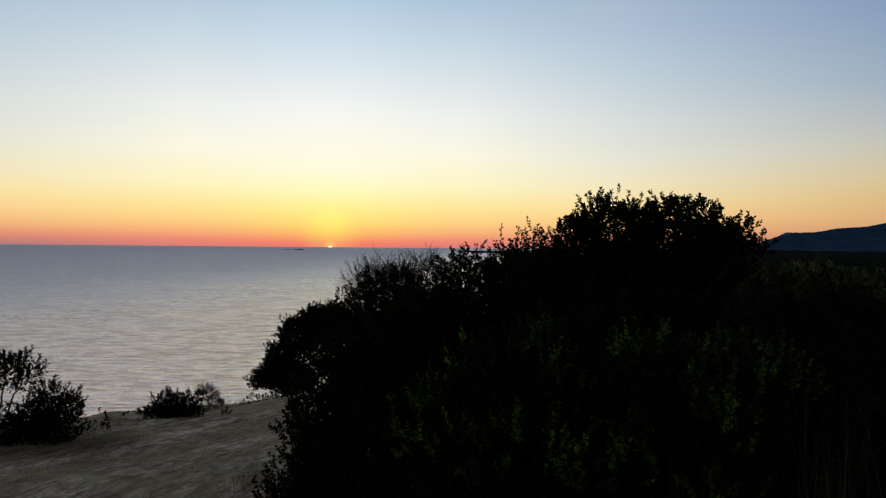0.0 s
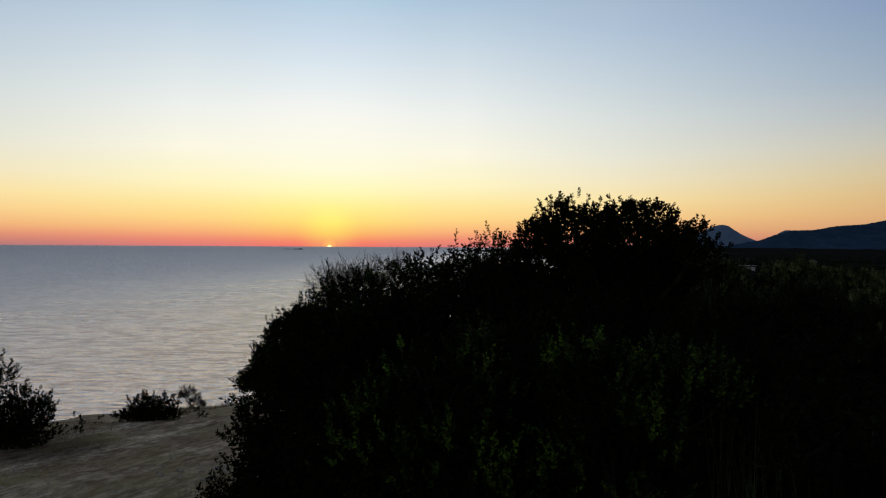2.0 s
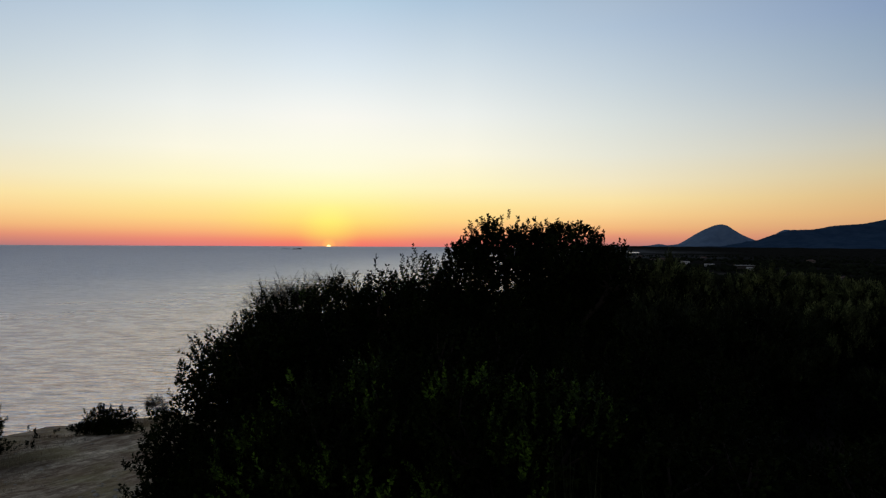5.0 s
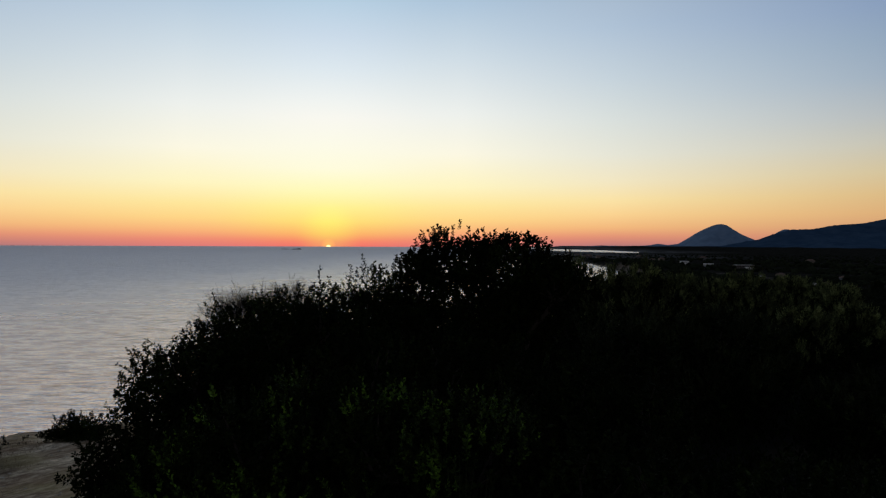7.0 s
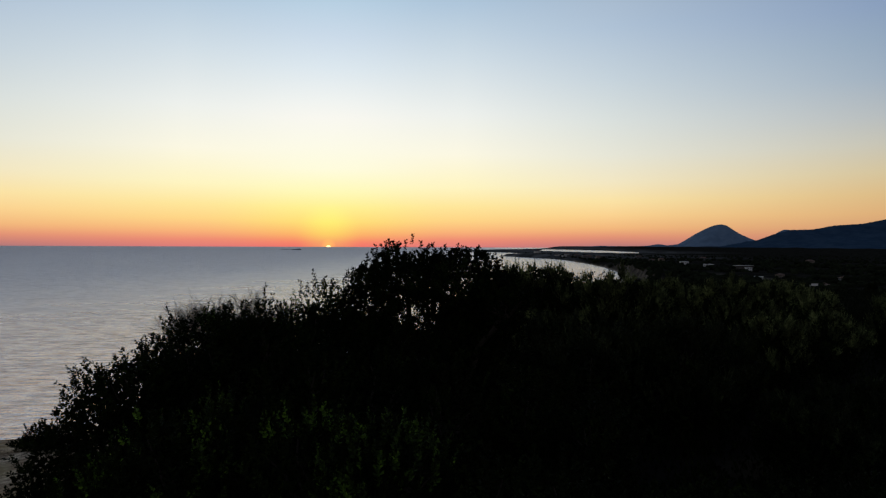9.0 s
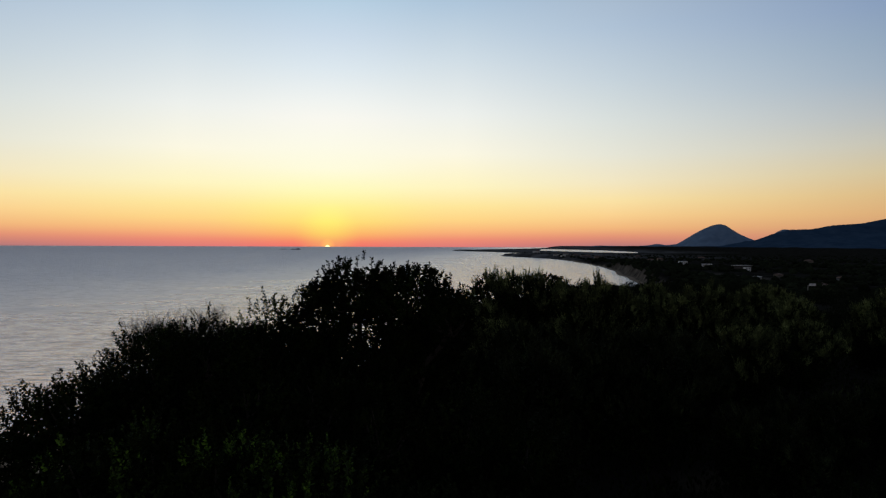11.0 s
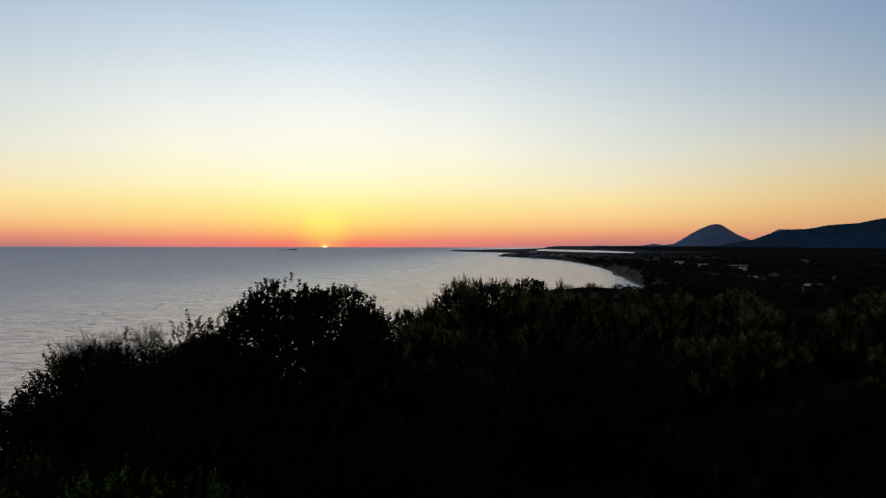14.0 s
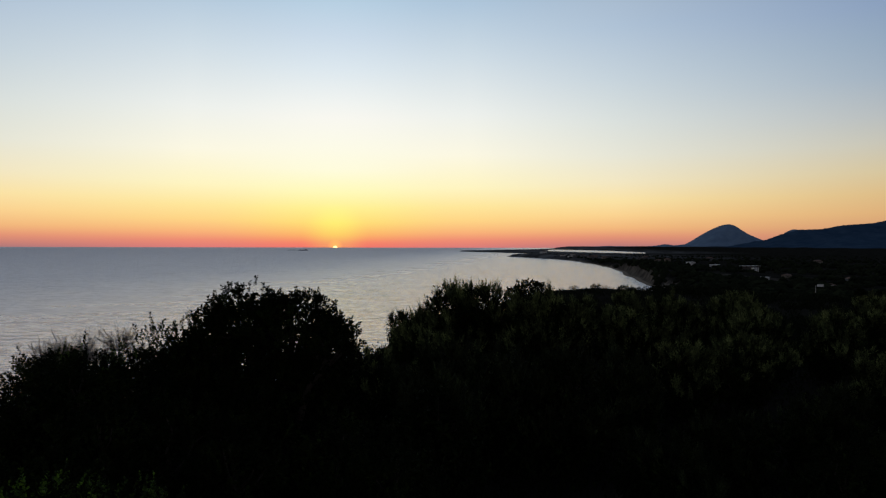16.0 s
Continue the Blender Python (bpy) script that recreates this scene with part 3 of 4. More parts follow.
def leaves(name, P, D, size, ratio, material, r, simple=None):
    """Leaves at P that point along D: folded, six-cornered ones, and four-cornered ones where simple is set."""
    n = len(P)
    D = norm(D)
    S = norm(np.cross(D, r.standard_normal((n, 3))))
    N = np.cross(S, D)
    size = size[:, None]
    w = size * (np.full(n, ratio) if np.isscalar(ratio) else ratio)[:, None] * 0.5
    drop = N * w * 0.45
    simple = np.zeros(n, bool) if simple is None else (np.ones(n, bool) if simple is True else simple)
    a = ~simple
    V = np.stack([P, P + D * size * 0.32 + S * w * 0.8 - drop * 0.6, P + D * size * 0.68 + S * w - drop, P + D * size,
                  P + D * size * 0.68 - S * w - drop, P + D * size * 0.32 - S * w * 0.8 - drop * 0.6], 1)[a].reshape(-1, 3)
    k = (np.arange(a.sum()) * 6)[:, None]
    F = [k + np.array([[0, 3, 2, 1]]), k + np.array([[0, 5, 4, 3]])]
    W = np.stack([P, P + D * size * 0.55 + S * w - drop, P + D * size, P + D * size * 0.55 - S * w - drop], 1)[simple].reshape(-1, 3)
    F.append(len(V) + (np.arange(simple.sum()) * 4)[:, None] + np.array([[0, 3, 2, 1]]))
    return mesh_ob(name, np.concatenate([V, W]), np.concatenate(F, 0), material)


def tubes(segs, sides=5):
    """Tapered limbs: rows of start, end, radius at start and at end."""
    V, F, base = [], [], 0
    ang = np.arange(sides) * 2 * math.pi / sides
    for a, b, ra, rb in segs:
        a, b = np.array(a), np.array(b)
        d = norm(b - a)
        s = norm(np.cross(d, [0.31, 0.77, 0.55]))
        t = np.cross(d, s)
        ring = np.cos(ang)[:, None] * s + np.sin(ang)[:, None] * t
        V.append(a + ring * ra)
        V.append(b + ring * rb)
        for i in range(sides):
            j = (i + 1) % sides
            F.append((base + i, base + j, base + sides + j, base + sides + i))
        base += 2 * sides
    return np.concatenate(V), np.array(F)


def limb(a, b, ra, rb, r, bend=0.12, steps=4):
    """A crooked limb in short pieces."""
    a, b = np.array(a, float), np.array(b, float)
    L = np.linalg.norm(b - a)
    pts = [a + (b - a) * k / steps + (r.uniform(-1, 1, 3) * bend * L / 2 if 0 < k < steps else 0) for k in range(steps + 1)]
    rad = [ra + (rb - ra) * k / steps for k in range(steps + 1)]
    return [(pts[k], pts[k + 1], rad[k], rad[k + 1]) for k in range(steps)]


def shoots_on(lobes, density, r, low=-0.35):
    """Places and outward ways on the outer skin of a crown made of ellipsoid lobes (x, y, z, rx, ry, rz)."""
    lobes = np.array(lobes, float)
    P, D = [], []
    for i, (cx, cy, cz, rx, ry, rz) in enumerate(lobes):
        area = 12.6 * ((rx * ry) ** 1.6 / 3 + (rx * rz) ** 1.6 / 3 + (ry * rz) ** 1.6 / 3) ** (1 / 1.6)
        n = int(area * density)
        d = norm(r.standard_normal((n, 3)))
        d = d[d[:, 2] > low]
        lump = 1 + 0.10 * np.sin(d[:, 0] * 7 + i) * np.cos(d[:, 1] * 6 + 2 * i) + 0.07 * np.sin(d[:, 2] * 11 + i)
        p = np.array([cx, cy, cz]) + d * np.array([rx, ry, rz]) * (lump * r.uniform(0.72, 1.02, len(d)))[:, None]
        ok = np.ones(len(p), bool)
        for j, (ox, oy, oz, sx, sy, sz) in enumerate(lobes):
            if j != i:
                q = (p - [ox, oy, oz]) / [sx, sy, sz]
                ok &= (q * q).sum(1) > 0.55
        P.append(p[ok])
        D.append(d[ok])
    return np.concatenate(P), np.concatenate(D)


def broad_crown(lobes, r, density=85, leaf=0.052, count=15, shoot=(0.12, 0.28), fill=700, ratio=0.6, tower=0.13):
    """Leafy shoots over the skin of the crown and sparser leaves inside it."""
    P, D = shoots_on(lobes, density, r)
    # shoots gather on the ends of branches, which stand out from the crown
    ends = P[r.choice(len(P), 1 + len(P) // 16, replace=False)]
    gap = np.concatenate([np.min(np.linalg.norm(q[:, None] - ends[None], axis=2), axis=1) for q in np.array_split(P, max(1, len(P) // 500))])
    keep = (gap < 0.15) | (r.uniform(size=len(P)) < 0.5)
    P, D, gap = P[keep], D[keep], gap[keep]
    P = P + norm(D + np.array([0, 0, 0.9])) * (tower * np.exp(-(gap / 0.08) ** 2) - 0.1 * tower)[:, None]
    n = len(P)
    up = norm(D * 0.5 + np.array([0, 0, 0.75]) + r.standard_normal((n, 3)) * 0.28)
    L = r.uniform(shoot[0], shoot[1], n)
    L = np.where(r.uniform(size=n) < 0.03, L * 1.25, L)
    t = np.linspace(0.0, 1.0, count)[None, :] ** 0.7 + r.uniform(-0.04, 0.04, (n, count))
    pos = P[:, None] + up[:, None] * (L[:, None] * t)[..., None]
    rad = norm(np.cross(up[:, None], r.standard_normal((n, count, 3))))
    way = up[:, None] * (0.35 + 0.35 * t[..., None]) + rad * 0.9
    size = leaf * r.uniform(0.65, 1.2, (n, count))
    pos, way, size = pos.reshape(-1, 3), way.reshape(-1, 3), size.reshape(-1)
    full = len(pos)
    if fill:
        for cx, cy, cz, rx, ry, rz in lobes:
            k = min(4200, int(fill * rx * ry * rz * 4.2))
            q = norm(r.standard_normal((k, 3))) * (r.uniform(0.25, 1, (k, 1)) ** 0.5) * 0.94 * np.array([rx, ry, rz]) + [cx, cy, cz]
            pos = np.concatenate([pos, q])
            way = np.concatenate([way, r.standard_normal((k, 3))])
            size = np.concatenate([size, leaf * r.uniform(1.2, 2.1, k)])
    ratio = np.full(len(pos), ratio)
    pos, way = np.concatenate([pos, P]), np.concatenate([way, up])
    return pos, way, np.concatenate([size, L]), np.concatenate([ratio, np.full(n, 0.04)]), np.arange(len(pos)) >= full


def new_growth(lobes, r, clusters):
    """Clusters of upright young shoots on the upper skin of the crown."""
    P, D = shoots_on(lobes, 110, r, 0.0)
    pick = P[r.choice(len(P), clusters, replace=False)]
    near = np.min(np.linalg.norm(P[:, None] - pick[None], axis=2), axis=1)
    keep = near < r.uniform(0.08, 0.34, len(P))
    P, D = P[keep], D[keep]
    n, count = len(P), 19
    up = norm(D * 0.6 + np.array([0, 0, 0.85]) + r.standard_normal((n, 3)) * 0.2)
    L = r.uniform(0.10, 0.26, n)
    t = np.linspace(0.1, 1.0, count)[None, :] + r.uniform(-0.03, 0.03, (n, count))
    pos = P[:, None] + up[:, None] * (L[:, None] * t + 0.05)[..., None]
    rad = norm(np.cross(up[:, None], r.standard_normal((n, count, 3))))
    way = up[:, None] * (0.5 + 0.6 * t[..., None]) + rad * 0.95
    size = 0.044 * r.uniform(0.7, 1.2, (n, count)) * (1.15 - 0.5 * t)
    pos, way, size = np.concatenate([pos.reshape(-1, 3), P]), np.concatenate([way.reshape(-1, 3), up]), np.concatenate([size.reshape(-1), L])
    return pos, way, size, np.concatenate([np.full(n * count, 0.56), np.full(n, 0.03)])


def woody(lobes, foot, r, thick=0.07):
    """Stems from the foot to the heart of each lobe, with side branches."""
    segs = []
    for cx, cy, cz, rx, ry, rz in lobes:
        f = np.array(foot) + r.uniform(-0.12, 0.12, 3) * [1, 1, 0]
        c = np.array([cx, cy, cz])
        knee = np.array([cx * 0.45, cy * 0.45, cz * 0.6])
        segs += limb(f, knee, thick * r.uniform(0.7, 1.1), thick * 0.6, r, 0.08)
        segs += limb(knee, c, thick * 0.6, thick * 0.35, r)
        for _ in range(5):
            d = norm(r.standard_normal(3) + [0, 0, 0.6]) * [rx, ry, rz] * 0.85
            segs += limb(c - [0, 0, rz * 0.4], c + d, thick * 0.33, 0.006, r, 0.15, 3)
    return segs


def shrub(name, x, y, lobes, seed, label, category="shrub", group="", leafmat=None, density=84, leaf=0.041, ratio=0.56, count=20,
          shoot=(0.10, 0.24), fill=520, thick=0.06, sink=0.05, young=0, simple=False):
    """A broad-leaved evergreen: lobes are given from its foot (x, y on the ground, heights over the ground)."""
    r = np.random.RandomState(seed)
    z = ground_z(x, y) - sink
    e = empty(name, pose(x, y, z), label, category, group)
    v, f = tubes(woody(lobes, (0, 0, 0), r, thick))
    under(mesh_ob("stem", v, f, BARK, True), e, "crooked grey-brown stems")
    p, d, s, q, plain = broad_crown(lobes, r, density, leaf, count, shoot, fill, ratio)
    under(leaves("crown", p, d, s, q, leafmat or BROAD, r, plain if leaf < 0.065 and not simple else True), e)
    if young:
        p, d, s, q = new_growth(lobes, r, young)
        tagged(under(leaves("young_shoot", p, d, s, q, FRESH, r), e, "clusters of yellow-green young shoots"), kind="stuff")
    return e


def world_lobes(x, y, rows, sink=0.05):
    """Lobes given by place in the world, as lobes from a foot at x, y."""
    z = ground_z(x, y) - sink
    return [(a - x, b - y, c - z, *q) for a, b, c, *q in rows]


GREEN = "dense dark evergreen shrub with small leathery leaves"

# the tall one in the middle of the thicket
shrub("tree", 2.75, 8.6, world_lobes(2.75, 8.6, [
    (2.42, 8.75, 3.60, 0.62, 0.60, 0.42), (3.12, 8.35, 3.46, 0.60, 0.60, 0.55), (1.92, 8.75, 3.26, 0.42, 0.5, 0.48), (3.52, 8.5, 3.13, 0.42, 0.5, 0.66),
    (3.7, 7.9, 3.34, 0.28, 0.3, 0.36), (2.75, 8.5, 2.58, 1.0, 0.8, 0.66), (3.2, 8.5, 2.8, 0.55, 0.5, 0.5), (1.6, 8.6, 2.6, 0.6, 0.6, 0.66), (2.9, 8.6, 1.7, 1.2, 0.9, 0.8)]), 101,
    "small evergreen tree with a dense dark rounded crown", "tree", density=105, fill=3400, shoot=(0.08, 0.2), thick=0.09, leaf=0.043, count=26, simple=True)

# lower lobes beside it, sloping to the clearing
for i, (sx, sy, rows) in enumerate([
        (0.7, 7.7, [(0.86, 7.4, 2.94, 0.36, 0.4, 0.42), (0.32, 7.8, 2.88, 0.38, 0.4, 0.42), (1.38, 8.6, 3.06, 0.36, 0.4, 0.44), (0.6, 7.6, 2.3, 0.9, 0.7, 0.8), (1.25, 8.15, 2.78, 0.52, 0.5, 0.52), (0.9, 8.2, 2.6, 0.5, 0.5, 0.5), (1.3, 7.8, 2.0, 0.8, 0.8, 0.8), (0.6, 7.5, 1.2, 1.1, 0.8, 0.9)]),
        (-0.8, 7.0, [(-0.98, 7.2, 2.16, 0.45, 0.45, 0.42), (-0.5, 7.1, 2.36, 0.5, 0.5, 0.5), (-1.22, 6.8, 1.5, 0.42, 0.5, 0.5), (-0.1, 7.4, 2.36, 0.5, 0.5, 0.45), (-0.6, 6.8, 1.3, 0.95, 0.7, 0.8), (-1.1, 6.4, 0.85, 0.5, 0.6, 0.7)]),
        (-0.9, 9.3, [(-1.2, 9.4, 2.2, 0.5, 0.5, 0.5), (-0.68, 9.4, 2.55, 0.5, 0.45, 0.45), (-0.25, 9.5, 2.4, 0.5, 0.5, 0.5), (0.15, 9.6, 2.35, 0.5, 0.45, 0.5), (-0.7, 9.3, 1.3, 1.0, 0.6, 1.0)]),
        (-0.3, 8.5, [(-0.5, 8.6, 2.0, 0.6, 0.5, 0.5), (0.1, 8.5, 2.15, 0.6, 0.5, 0.5), (-0.2, 8.5, 1.2, 1.1, 0.6, 0.9), (-1.0, 8.5, 1.5, 0.5, 0.5, 0.6)]),
        (-0.9, 5.9, [(-1.22, 6.0, 0.8, 0.42, 0.4, 0.45), (-0.95, 6.0, 0.9, 0.5, 0.5, 0.5), (-0.4, 5.9, 1.4, 0.55, 0.5, 0.5), (-0.65, 5.8, 0.6, 0.7, 0.5, 0.6), (-0.1, 5.9, 1.7, 0.5, 0.5, 0.45)]),
        (0.7, 5.5, [(0.55, 5.5, 2.05, 0.55, 0.5, 0.5), (1.1, 5.6, 2.15, 0.5, 0.5, 0.5), (0.8, 5.4, 1.4, 0.9, 0.6, 0.8), (0.1, 5.6, 1.6, 0.5, 0.5, 0.5)]),
        (2.1, 5.3, [(1.8, 5.3, 2.12, 0.5, 0.5, 0.5), (2.5, 5.2, 2.05, 0.55, 0.5, 0.5), (2.1, 5.2, 1.4, 0.95, 0.6, 0.8)]),
        (1.9, 6.7, [(1.5, 6.7, 2.45, 0.55, 0.5, 0.5), (2.2, 6.8, 2.4, 0.6, 0.5, 0.5), (2.9, 6.8, 2.2, 0.6, 0.5, 0.5), (2.0, 6.6, 1.6, 1.3, 0.7, 0.9)]),
        (3.6, 5.0, [(3.3, 4.9, 1.9, 0.5, 0.5, 0.5), (3.95, 4.9, 1.85, 0.5, 0.5, 0.5), (3.6, 4.9, 1.3, 0.9, 0.6, 0.7)]),
        (4.3, 7.2, [(3.9, 7.4, 2.0, 0.6, 0.6, 0.55), (4.6, 7.2, 1.9, 0.6, 0.6, 0.5), (4.2, 7.2, 1.3, 1.0, 0.8, 0.7)]),
        (6.9, 6.3, [(6.6, 6.3, 1.3, 0.6, 0.5, 0.45), (7.3, 6.4, 1.2, 0.6, 0.5, 0.45), (6.9, 6.3, 0.8, 1.0, 0.6, 0.6)]),
        (8.9, 7.6, [(8.6, 7.6, 1.0, 0.7, 0.5, 0.5), (9.4, 7.8, 1.05, 0.6, 0.5, 0.45), (9.0, 7.6, 0.7, 1.1, 0.6, 0.5)]),
        (11.2, 9.2, [(10.9, 9.2, 1.1, 0.7, 0.5, 0.5), (11.7, 9.3, 1.2, 0.7, 0.5, 0.5), (11.3, 9.2, 0.7, 1.2, 0.6, 0.6)]),
        (5.2, 5.0, [(4.9, 4.9, 1.75, 0.5, 0.5, 0.45), (5.6, 5.0, 1.65, 0.5, 0.5, 0.45), (5.2, 5.0, 1.2, 0.9, 0.6, 0.6)])]):
    shrub("shrub", sx, sy, world_lobes(sx, sy, rows), 110 + i, GREEN, group="evergreen thicket", young=(0 if sx > 3 else 1) if not 0 < sx < 2.5 else (15 if sy < 6 else 2), simple=sy > 5.95, fill=2500 if sy > 7.1 else 3600 if sx < 0 else 1600)

# behind the tree
shrub("shrub", 1.85, 10.4, world_lobes(1.85, 10.4, [(1.85, 10.4, 2.58, 0.48, 0.45, 0.42), (1.5, 10.5, 2.2, 0.5, 0.45, 0.45), (1.9, 10.4, 1.6, 0.75, 0.6, 0.8)]), 129, GREEN, group="evergreen thicket", simple=True, fill=2600)

# on the seaward edge of the clearing
shrub("shrub", -8.2, 11.8, world_lobes(-8.2, 11.8, [(-8.07, 11.8, 0.86, 0.42, 0.4, 0.36), (-7.75, 11.9, 0.86, 0.24, 0.3, 0.42), (-8.6, 11.8, 0.85, 0.45, 0.5, 0.44), (-7.38, 11.9, 0.55, 0.16, 0.2, 0.14), (-8.9, 11.8, 0.40, 0.4, 0.4, 0.3)]),
      130, "open leafy shrub with upright branches on the cliff edge", group="shrubs on the cliff edge", density=115, leaf=0.042, fill=1000, thick=0.028, shoot=(0.1, 0.26))
shrub("shrub", -7.2, 11.6, world_lobes(-7.2, 11.6, [(-7.4, 11.6, 0.10, 0.45, 0.45, 0.42), (-6.95, 11.6, 0.28, 0.42, 0.4, 0.40), (-7.25, 11.5, -0.15, 0.7, 0.5, 0.38), (-8.1, 11.3, -0.2, 0.5, 0.5, 0.40)]),
      131, "low rounded dark shrub on the cliff edge", group="shrubs on the cliff edge", density=100, leaf=0.042, fill=3000)
shrub("shrub", -6.1, 14.2, world_lobes(-6.1, 14.2, [(-6.16, 14.2, -0.32, 0.36, 0.35, 0.27), (-5.74, 14.2, -0.27, 0.36, 0.35, 0.29), (-5.96, 14.1, -0.44, 0.68, 0.4, 0.24)]),
      132, "low spreading dark shrub at the edge of the clearing", group="shrubs on the cliff edge", density=140, leaf=0.034, fill=6500, shoot=(0.05, 0.15))
shrub("shrub", -6.1, 25.2, world_lobes(-6.1, 25.2, [(-5.7, 25.2, -0.3, 0.75, 0.8, 0.8), (-5.1, 25.4, 0.0, 0.8, 0.9, 0.8), (-6.3, 25.0, -1.2, 0.65, 0.7, 0.7), (-6.9, 24.8, -1.9, 0.4, 0.5, 0.4), (-7.2, 24.8, -2.15, 0.35, 0.4, 0.3), (-6.6, 24.9, -2.0, 0.6, 0.6, 0.5), (-5.8, 25.0, -2.0, 0.9, 0.7, 0.7), (-5.6, 25.2, -1.5, 1.4, 1.0, 0.9), (-4.4, 25.6, 0.0, 1.0, 1.0, 0.9)]),
      133, "tall dark shrub leaning over the cliff edge", group="shrubs on the cliff edge", density=70, leaf=0.06, fill=2200)


def feathery(x, y, lobes, seed, label, density=11, tall=(0.26, 0.56), leafmat=None):
    """A broom-like shrub of upright shoots set with small narrow leaves."""
    r = np.random.RandomState(seed)
    z = ground_z(x, y) - 0.05
    e = empty("shrub", pose(x, y, z), label, "shrub", "feathery maquis shrubs")
    v, f = tubes(woody(lobes, (0, 0, 0), r, 0.05))
    under(mesh_ob("stem", v, f, BARK, True), e, "thin upright brown stems")
    # Inner leaves take the near-black BROAD: painted shade behind the lighter shoots.
    q, w, k, ratio, _ = broad_crown(lobes, r, 24, 0.10, 7, (0.1, 0.28), 520, 0.45)
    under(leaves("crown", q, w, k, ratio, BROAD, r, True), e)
    P, D = shoots_on(lobes, density, r, 0.0)
    keep = wave_noise(P[:, 0] + seed, P[:, 1] + P[:, 2], 0.35, seed) > -0.25
    P, D = P[keep], D[keep]
    # each plume is a tuft of shoots fanning from one foot
    fan, count = 9, 10
    tuft = r.uniform(tall[0], tall[1], len(P))
    axis = norm(D * 0.35 + np.array([0, 0, 1.0]) + r.standard_normal((len(P), 3)) * 0.15)
    P = np.repeat(P, fan, 0)
    n = len(P)
    up = norm(np.repeat(axis, fan, 0) + r.standard_normal((n, 3)) * 0.17)
    P = P + r.standard_normal((n, 3)) * 0.04
    L = np.repeat(tuft, fan) * r.uniform(0.35, 1.0, n)
    t = np.linspace(0.0, 1.0, count)[None, :] + r.uniform(-0.03, 0.03, (n, count))
    pos = P[:, None] + up[:, None] * (L[:, None] * t)[..., None]
    rad = norm(np.cross(up[:, None], r.standard_normal((n, count, 3))))
    way = up[:, None] * 1.0 + rad * 0.42
    size = 0.095 * r.uniform(0.6, 1.2, (n, count)) * (1.15 - 0.6 * t)
    pos, way, size = np.concatenate([pos.reshape(-1, 3), P]), np.concatenate([way.reshape(-1, 3), up]), np.concatenate([size.reshape(-1), L])
    under(leaves("foliage", pos, way, size, np.concatenate([np.full(n * count, 0.42), np.full(n, 0.02)]), leafmat or OLIVE, r, True), e, "grey-green upright leafy shoots")
    return e


FEATHER = "feathery grey-green shrub with upright shoots"
# heights over each shrub's own ground
f_wide = feathery(5.8, 20.8, [(-0.6, 0.7, 1.95, 0.75, 0.8, 0.75), (0.3, -0.4, 2.15, 0.8, 0.8, 0.7), (-1.4, 1.2, 1.12, 0.7, 0.8, 0.7), (1.1, -0.6, 1.75, 0.8, 0.8, 0.75), (-2.1, 2.0, 0.35, 0.6, 0.8, 0.6), (-0.2, 0.2, 0.9, 2.0, 1.3, 0.95)], 140, FEATHER, tall=(0.3, 0.56))
f_mid = feathery(7.8, 18.0, [(-0.4, 0, 2.0, 0.5, 0.6, 0.55), (0.3, 0.1, 2.05, 0.5, 0.6, 0.55), (0, 0, 1.1, 1.2, 1.0, 1.0), (0.9, 0.1, 1.75, 0.5, 0.6, 0.6), (1.6, 0.3, 1.3, 0.6, 0.6, 0.7)], 141, FEATHER)
f_low = feathery(7.0, 11.6, [(-0.5, 0, 1.4, 0.7, 0.6, 0.55), (0.4, 0.2, 1.55, 0.7, 0.6, 0.55), (0, 0, 0.8, 1.3, 0.9, 0.8), (-1.1, 0.2, 1.0, 0.6, 0.6, 0.6)], 142, "dull green low shrub with upright shoots", leafmat=DULL, tall=(0.2, 0.5))
for base, x, y, tn, k in [
        (f_low, 8.9, 13.2, 70, 0.86), (f_low, 5.6, 12.8, 160, 1.0), (f_mid, 10.6, 14.6, 40, 0.72), (f_mid, 12.4, 15.6, 220, 0.7), (f_wide, 14.2, 19.0, 110, 0.72),
        (f_mid, 17.0, 19.6, 250, 0.84), (f_mid, 10.2, 17.6, 300, 0.85), (f_mid, 12.6, 21.4, 15, 0.85), (f_wide, 16.2, 24.5, 190, 0.75), (f_mid, 20.2, 22.6, 95, 0.8),
        (f_mid, 22.5, 26.0, 35, 0.9), (f_low, 4.9, 9.6, 260, 0.98), (f_wide, 9.6, 23.5, 20, 0.8), (f_low, 12.0, 11.2, 10, 0.72), (f_low, 8.4, 9.6, 130, 0.6), (f_low, 9.9, 10.6, 310, 0.62),
        (f_mid, 15.0, 14.2, 320, 0.68), (f_mid, 18.4, 16.8, 200, 0.68), (f_low, 3.6, 25.2, 140, 0.80), (f_mid, 5.0, 16.2, 330, 0.72),
        (f_mid, 13.0, 28.0, 60, 0.8), (f_wide, 19.5, 31.0, 150, 0.7), (f_mid, 25.5, 30.0, 280, 0.8), (f_mid, 8.2, 29.0, 230, 0.7), (f_low, 16.4, 12.6, 90, 0.8),
        (f_low, 2.6, 11.2, 75, 0.85), (f_mid, 22.8, 20.4, 130, 0.8), (f_low, 1.4, 10.6, 15, 0.9), (f_low, 4.4, 13.4, 120, 0.72), (f_mid, 3.3, 14.0, 200, 0.74), (f_low, 2.3, 16.4, 45, 0.5)]:
    c = copy_thing(base, pose(x, y, ground_z(x, y) - 0.05, 0, 0, tn))
    c.scale = (k, k, k)

